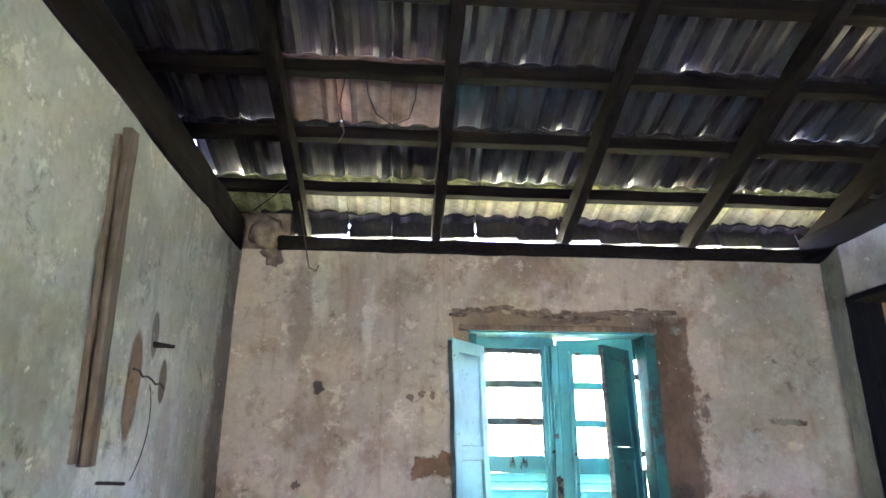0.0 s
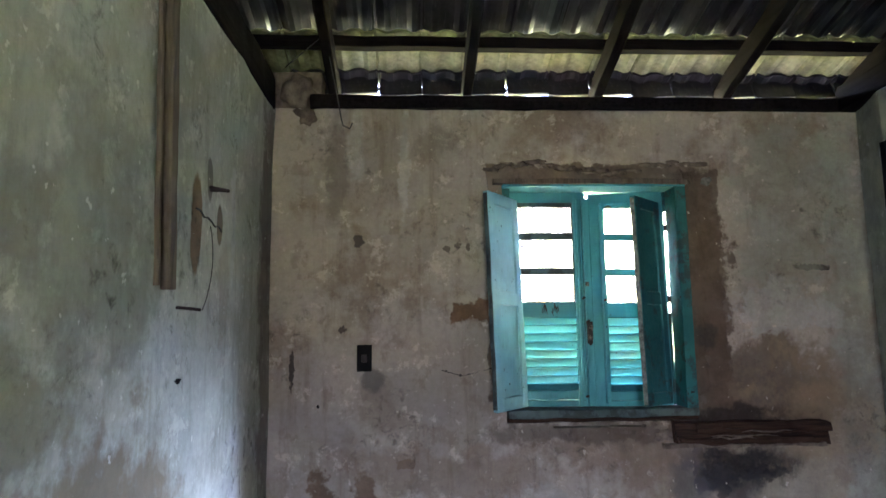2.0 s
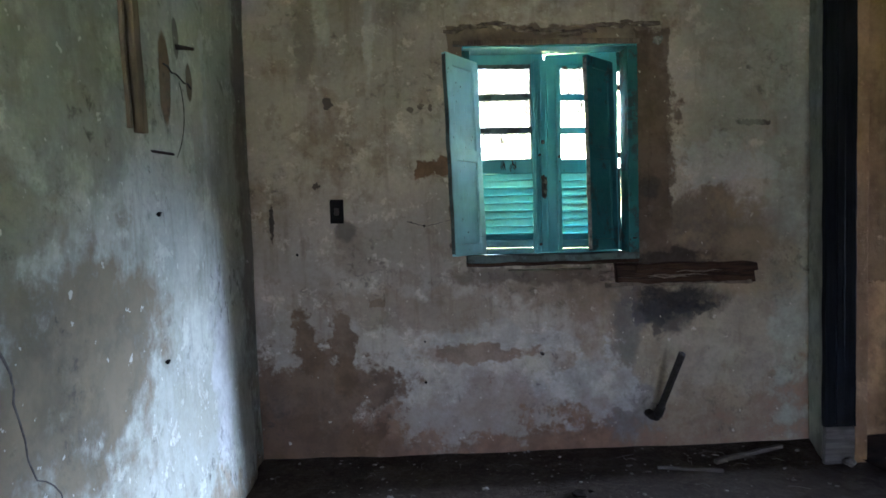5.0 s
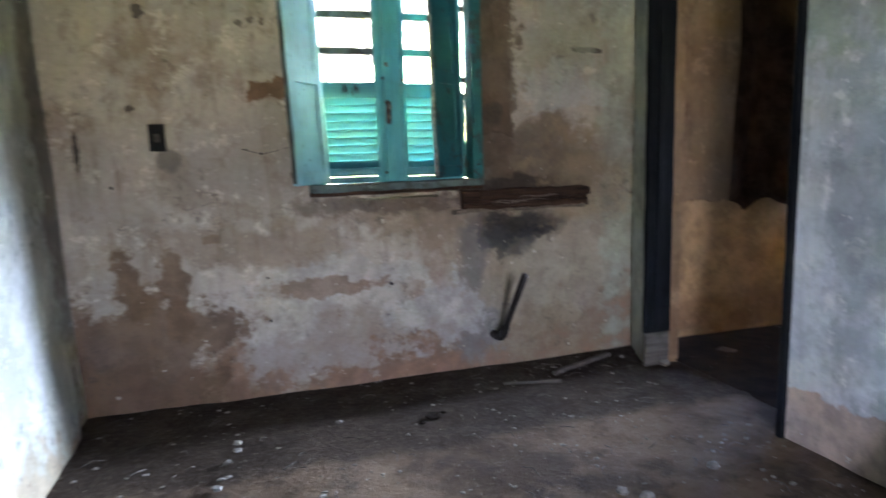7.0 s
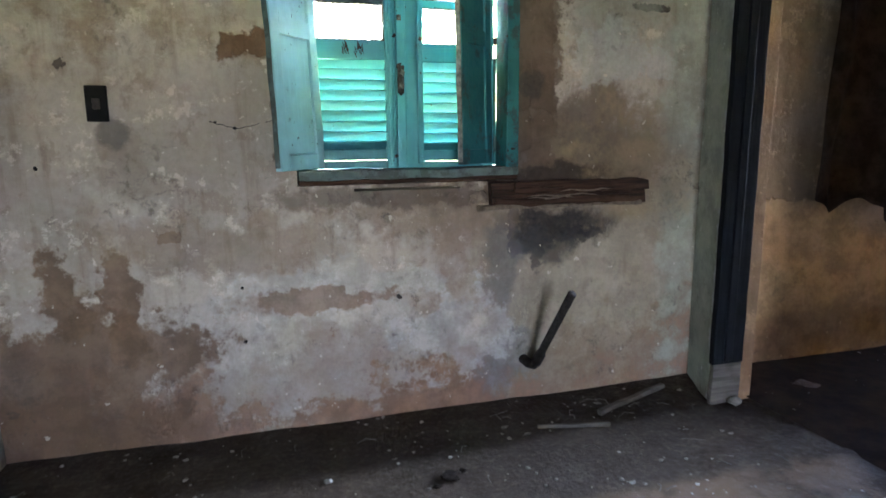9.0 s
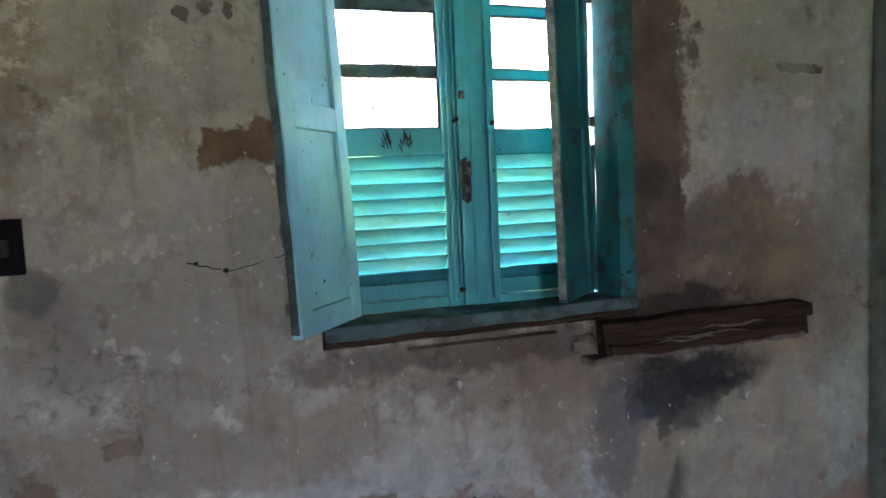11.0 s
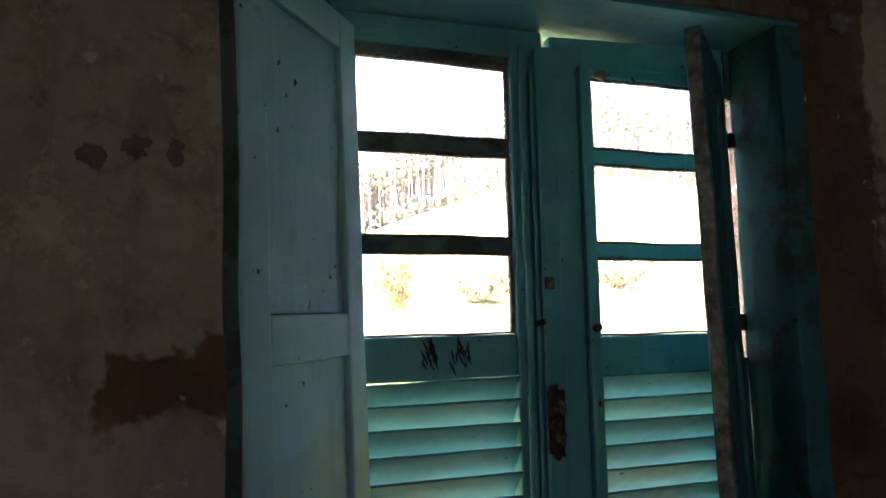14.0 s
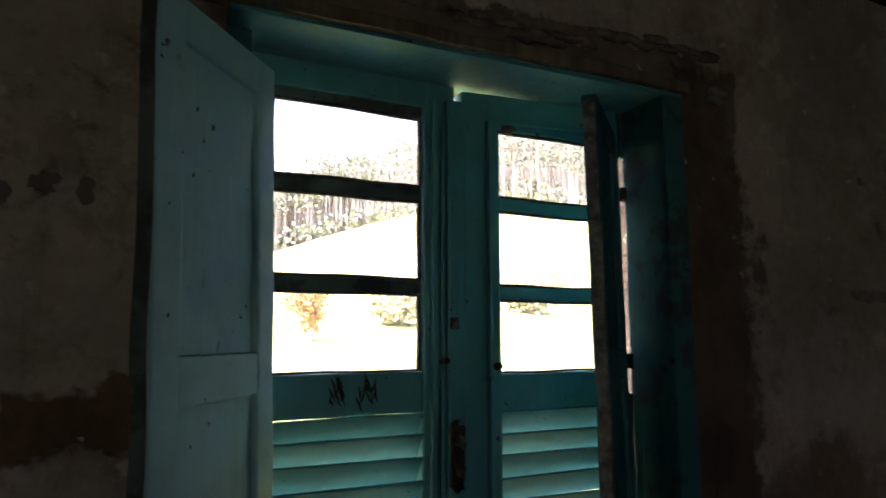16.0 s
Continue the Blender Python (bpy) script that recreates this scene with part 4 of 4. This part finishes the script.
pipe = tagged(new("drain_pipe"), "sooty iron pipe stub sticking out of the wall", "pipe")
a, b = Vector((1.255, 2.885, 0.190)), Vector((1.251, 2.588, 0.553))
part("elbow", tube([(1.25, 3.02, 0.165), (1.252, 2.95, 0.165), (1.254, 2.905, 0.175), tuple(a.lerp(b, 0.05))], 0.021, 14), M_PIPE, pipe, smooth=True)
part("tube", tube([tuple(a.lerp(b, s)) for s in (0, 0.3, 0.6, 1)], 0.016, 14), M_PIPE, pipe, smooth=True)
part("collar", tube([tuple(a.lerp(b, s)) for s in (0.0, 0.14)], 0.022, 14), M_PIPE, pipe, smooth=True)

switch = tagged(new("light_switch"), "black empty switch box sunk in the wall", "switch")
part("plate", box(-0.322, -0.256, 2.988, 3.02, 1.165, 1.282, 0.004), M_BLACK, switch)
part("rocker", box(-0.301, -0.277, 2.981, 2.989, 1.205, 1.24, 0.004), M_IRON, switch)


def nail(points, radius, label):
    return tagged(link("nail", tube(points, radius, 8), M_IRON), label, "nail")


nail([(-0.72, 1.88, 1.407), (-0.695, 1.93, 1.405), (-0.668, 1.965, 1.402)], 0.0045, "long rusty nail driven into the side wall")
nail([(-0.72, 2.125, 1.79), (-0.655, 2.155, 1.787)], [0.011, 0.005], "rusty spike in a hole of the side wall")
nail([(0.709, 3.02, 0.487), (0.711, 2.97, 0.49)], 0.008, "short black nail in the window wall")
# twisted wire
w = [(-0.703, 2.0 + 0.035 * i, 1.70 - 0.004 * i + 0.006 * math.sin(i * 2.3)) for i in range(8)]
tagged(link("wire", tube(w, 0.003, 6), M_WIRE), "twisted old wire between two holes in the wall", "wire")
w = [(-0.703, 2.13 + 0.055 * math.sin(math.pi * i / 11) ** 0.8 - 0.004 * i, 1.67 - 0.024 * i) for i in range(12)]
tagged(link("wire", tube(w, 0.0013, 6), M_WIRE), "thin old wire hanging down the side wall", "wire")
w = [(-0.63, 2.82, 2.5), (-0.45, 2.75, 2.62), (-0.42, 2.9, 2.45), (-0.4, 2.96, 2.32), (-0.39, 2.95, 2.28), (-0.36, 2.97, 2.27), (-0.35, 2.98, 2.3)]
tagged(link("wire", tube(w, 0.003, 6), M_WIRE), "loose black cable hanging from the rafters", "cable")

w = [(x, y, roof_z(y) - dz) for x, y, dz in ((-0.12, 2.26, 0.058), (-0.115, 2.34, 0.05), (-0.085, 2.42, 0.06), (-0.02, 2.46, 0.07), (0.045, 2.43, 0.065), (0.07, 2.35, 0.05), (0.072, 2.26, 0.058))]
tagged(link("wire", tube(w, 0.0028, 6), M_WIRE), "loop of old wire hanging under the roof tiles", "wire")
w = [(x, y, roof_z(y) - dz) for x, y, dz in ((-0.20, 2.26, 0.058), (-0.23, 2.38, 0.06), (-0.22, 2.52, 0.06), (-0.25, 2.58, 0.06))]
tagged(link("wire", tube(w, 0.0028, 6), M_WIRE), "loose end of old wire hanging under the roof tiles", "wire")
nest = tagged(link("mud_nest", lump((-0.60, 3.02, 2.46), (0.075, 0.06, 0.085), 1.3, 0.5, 3), M_CLAY, smooth=True), "lump of mortar on the wall head in the corner", "mortar lump")
tagged(link("mortar_smear", lump((-0.57, 3.01, 2.345), (0.05, 0.02, 0.06), 2.3, 0.6, 3), M_CLAY, smooth=True), "brown mortar smear under the wall plate", "mortar")
tagged(link("wasp_nest", lump((0.872, 3.098, 1.926), (0.013, 0.011, 0.009), 3.1, 0.6, 2), M_CLAY, smooth=True), "small clay wasp nest on the sash", "nest")

rm = random.Random(21)
M_MORTAR = simple("grey_brown_mortar", (0.27, 0.21, 0.16), 0.95, 0.5, 30)
ledge = tagged(new("mortar_ridge"), "broken ridge of old plaster above the window", "mortar")
for i in range(30):
    t = i / 29
    bm = lump((0.30 + 1.0 * t, 2.998, 2.095 + 0.018 * math.sin(t * 9) + rm.uniform(-0.014, 0.012)), (rm.uniform(0.02, 0.05), 0.008, rm.uniform(0.004, 0.013)), i * 1.3, 0.9, 2)
    part("mortar_flake", bm, M_MORTAR, ledge, smooth=True)
tagged(link("mortar_lump", lump((1.318, 2.995, 2.03), (0.022, 0.014, 0.018), 4.4, 0.8, 2), M_RUBBLE), "pale broken plaster chip beside the window", "plaster")
pts = [(0.055 + 0.014 * i, 2.999, 1.165 - 0.004 * i + 0.002 * math.sin(i * 2.7)) for i in range(7)] + [(0.16 + 0.016 * i, 2.999, 1.142 + 0.004 * i + 0.0015 * math.sin(i * 1.9)) for i in range(9)]
tagged(link("wall_cable", tube(pts, 0.0016, 5), M_BLACK), "thin dark cable end crossing the plaster beside the window", "cable")
for x, z, r in ((0.138, 1.142, 0.006), (0.075, 1.163, 0.004), (-0.490, 1.016, 0.007), (0.127, 0.566, 0.006), (0.126, 0.360, 0.007)):
    tagged(link("wall_plug", lump((x, 2.998, z), (r, 0.006, r), x * 9, 0.6, 2), M_BLACK), "black plug hole in the plaster", "plug")
for y, z in ((1.907, 1.21), (1.925, 0.738), (1.065, 1.489)):
    tagged(link("plug_hole", lump((-0.700, y, z), (0.008, 0.006, 0.007), y * 7, 0.7, 2), M_BLACK), "black plug hole in the side wall", "plug")
# crack in the side wall, built as a thin tube
rt = random.Random(5)
pts = [(-0.690 + 0.004 * math.sin(i), 1.09 + 0.013 * i + 0.02 * math.sin(i * 0.55) + rt.uniform(-0.006, 0.006), 0.99 - 0.030 * i - 0.02 * math.sin(i * 0.8)) for i in range(20)]
tagged(link("wall_crack", tube(pts, [0.0030 - 0.0001 * i for i in range(20)], 5), M_STRIP), "thin dark crack in the side wall, built as a tube", "root")

# garment on the wall of the next room
bm = bmesh.new()
nu, nv = 48, 30
grid = []
for i in range(nu + 1):
    col = []
    for j in range(nv + 1):
        s, t = i / nu, j / nv
        x = 2.655 + 0.03 * math.sin(5 * t) + (0.62 + 0.10 * t) * s
        z = 2.10 - (1.29 + 0.12 * s + 0.03 * math.sin(s * 11) + 0.05 * noise.noise(Vector((s * 6, 0, 4)))) * t
        y = 2.925 - (0.034 * math.sin(s * 12 + 1.2 * t + 0.6) + 0.010 * math.sin(s * 29 - 3 * t) + 0.03 * noise.noise(Vector((s * 4, t * 3, 1)))) * min(1, 0.35 + t)
        col.append(bm.verts.new((x, y, z)))
    grid.append(col)
for i in range(nu):
    for j in range(nv):
        bm.faces.new((grid[i][j], grid[i + 1][j], grid[i + 1][j + 1], grid[i][j + 1]))
bmesh.ops.solidify(bm, geom=bm.faces[:], thickness=0.006)
M_CLOTH = simple("brown_sackcloth", (0.085, 0.052, 0.034), 1.0, 0.6, 9)
M_CLOTH.node_tree.nodes["Principled BSDF"].inputs["Specular IOR Level"].default_value = 0.05
tagged(link("hanging_cloth", bm, M_CLOTH, smooth=True), "old brown cloth hanging in folds on the next room's wall", "cloth")

# strips and rubble on the floor
def strip(a, b, wdt, hgt):
    a, b = Vector(a), Vector(b)
    m = Matrix.Translation((a + b) / 2) @ Matrix.Rotation(math.atan2((b - a).y, (b - a).x), 4, "Z")
    L = (b - a).length / 2
    return tagged(link("wood_strip", box(-L, L, -wdt, wdt, -0.004, hgt, 0.003, m=m, cuts=10, rag=0.004), M_STRIP), "grey wooden strip lying on the dirty floor", "strip")


strip((1.47, 2.74, 0.0), (1.88, 2.90, 0.0), 0.011, 0.016)
strip((1.18, 2.70, 0.0), (1.46, 2.64, 0.0), 0.007, 0.012)
rr = random.Random(8)
named = [(1.183, 1.675, 0.020), (-0.10, 2.156, 0.018), (0.368, 2.55, 0.014), (-0.04, 2.491, 0.018), (-0.04, 2.43, 0.016), (1.566, 1.709, 0.022), (1.24, 1.62, 0.022), (-0.07, 2.34, 0.015), (2.06, 2.66, 0.03)]
for i, (x, y, r) in enumerate(named):
    tagged(link("plaster_lump", lump((x, y, r * 0.35), (r, r * 0.8, r * 0.55), i * 2.7, 0.6, 2), M_RUBBLE), "broken lump of pale plaster on the floor", "rubble", "rubble on the floor")
M_CLOD = simple("black_soil_clod", (0.020, 0.015, 0.012), 0.95, 0.5, 40)
for i, (x, y, r) in enumerate(((0.76, 2.46, 0.024), (0.70, 2.42, 0.010), (0.81, 2.49, 0.010))):
    tagged(link("soil_clod", lump((x, y, r * 0.3), (r * 1.3, r, r * 0.6), i * 1.9, 0.8, 2), M_CLOD), "dark clod of soil on the dirty floor", "clod", "clods on the floor")
bm = bmesh.new()
for i in range(900):
    x, y = rr.uniform(-0.66, 3.2), rr.uniform(0.6, 2.98)
    if x > 1.95 and not 2.2 < x:
        continue
    r = 0.003 + 0.007 * rr.random() ** 3
    lump((x, y, r * 0.2), (r * rr.uniform(0.8, 1.8), r, r * 0.5), i * 0.37, 0.6, 1, bm)
tagged(link("floor_grit", bm, M_RUBBLE), "scattered grit and plaster crumbs on the floor", "rubble", kind="stuff")
bm = bmesh.new()
for i in range(110):
    x, y, a = rr.uniform(-0.6, 1.9), rr.uniform(0.8, 2.9), rr.uniform(0, 6.28)
    L = rr.uniform(0.03, 0.09)
    tube([(x, y, 0.006), (x + L * math.cos(a) * 0.5, y + L * math.sin(a) * 0.5, 0.014), (x + L * math.cos(a + 0.3), y + L * math.sin(a + 0.3), 0.006)], 0.0018, 5, bm)
tagged(link("twigs", bm, M_STRIP), "dry twigs and straw scattered on the floor", "twigs", kind="stuff")

# leaning frame by the doorway wall
frame_thing = tagged(new("leaning_screen"), "white-edged grey-green panel leaning on the wall", "panel")
M_PANEL = simple("dull_green_panel", (0.20, 0.24, 0.21), 0.5)
lm = Matrix.Translation((1.765, 1.17, 0.0)) @ Matrix.Rotation(radians(-8), 4, "Z") @ Matrix.Rotation(radians(16), 4, "Y") @ Matrix.Translation((0, -0.30, 0))
part("panel", box(-0.006, 0.006, -0.12, 0.28, 0.02, 0.66, 0.002, m=lm), M_PANEL, frame_thing)
for a, b, c, d in ((0.28, 0.30, 0.0, 0.68), (-0.15, -0.12, 0.0, 0.68)):
    part("edge", box(-0.012, 0.012, a, b, c, d, 0.003, m=lm), M_WHITE, frame_thing)
part("edge", box(-0.012, 0.012, -0.12, 0.279, 0.66, 0.684, 0.003, m=lm), M_WHITE, frame_thing)

# ---- roof tiles within reach of the eye ----
TILE_NEW = TILE.copy()
TILE_NEW.materials[0] = M_TILE_NEW
TILE_LIT = TILE.copy()
TILE_LIT.materials[0] = M_TILE_LIT
for me, m in [(TILE, m) for m in near_tiles] + [(EAVE_TILE, m) for m in eave_tiles] + [(TILE_NEW, m) for m in new_tiles] + [(TILE_LIT, m) for m in lit_tiles]:
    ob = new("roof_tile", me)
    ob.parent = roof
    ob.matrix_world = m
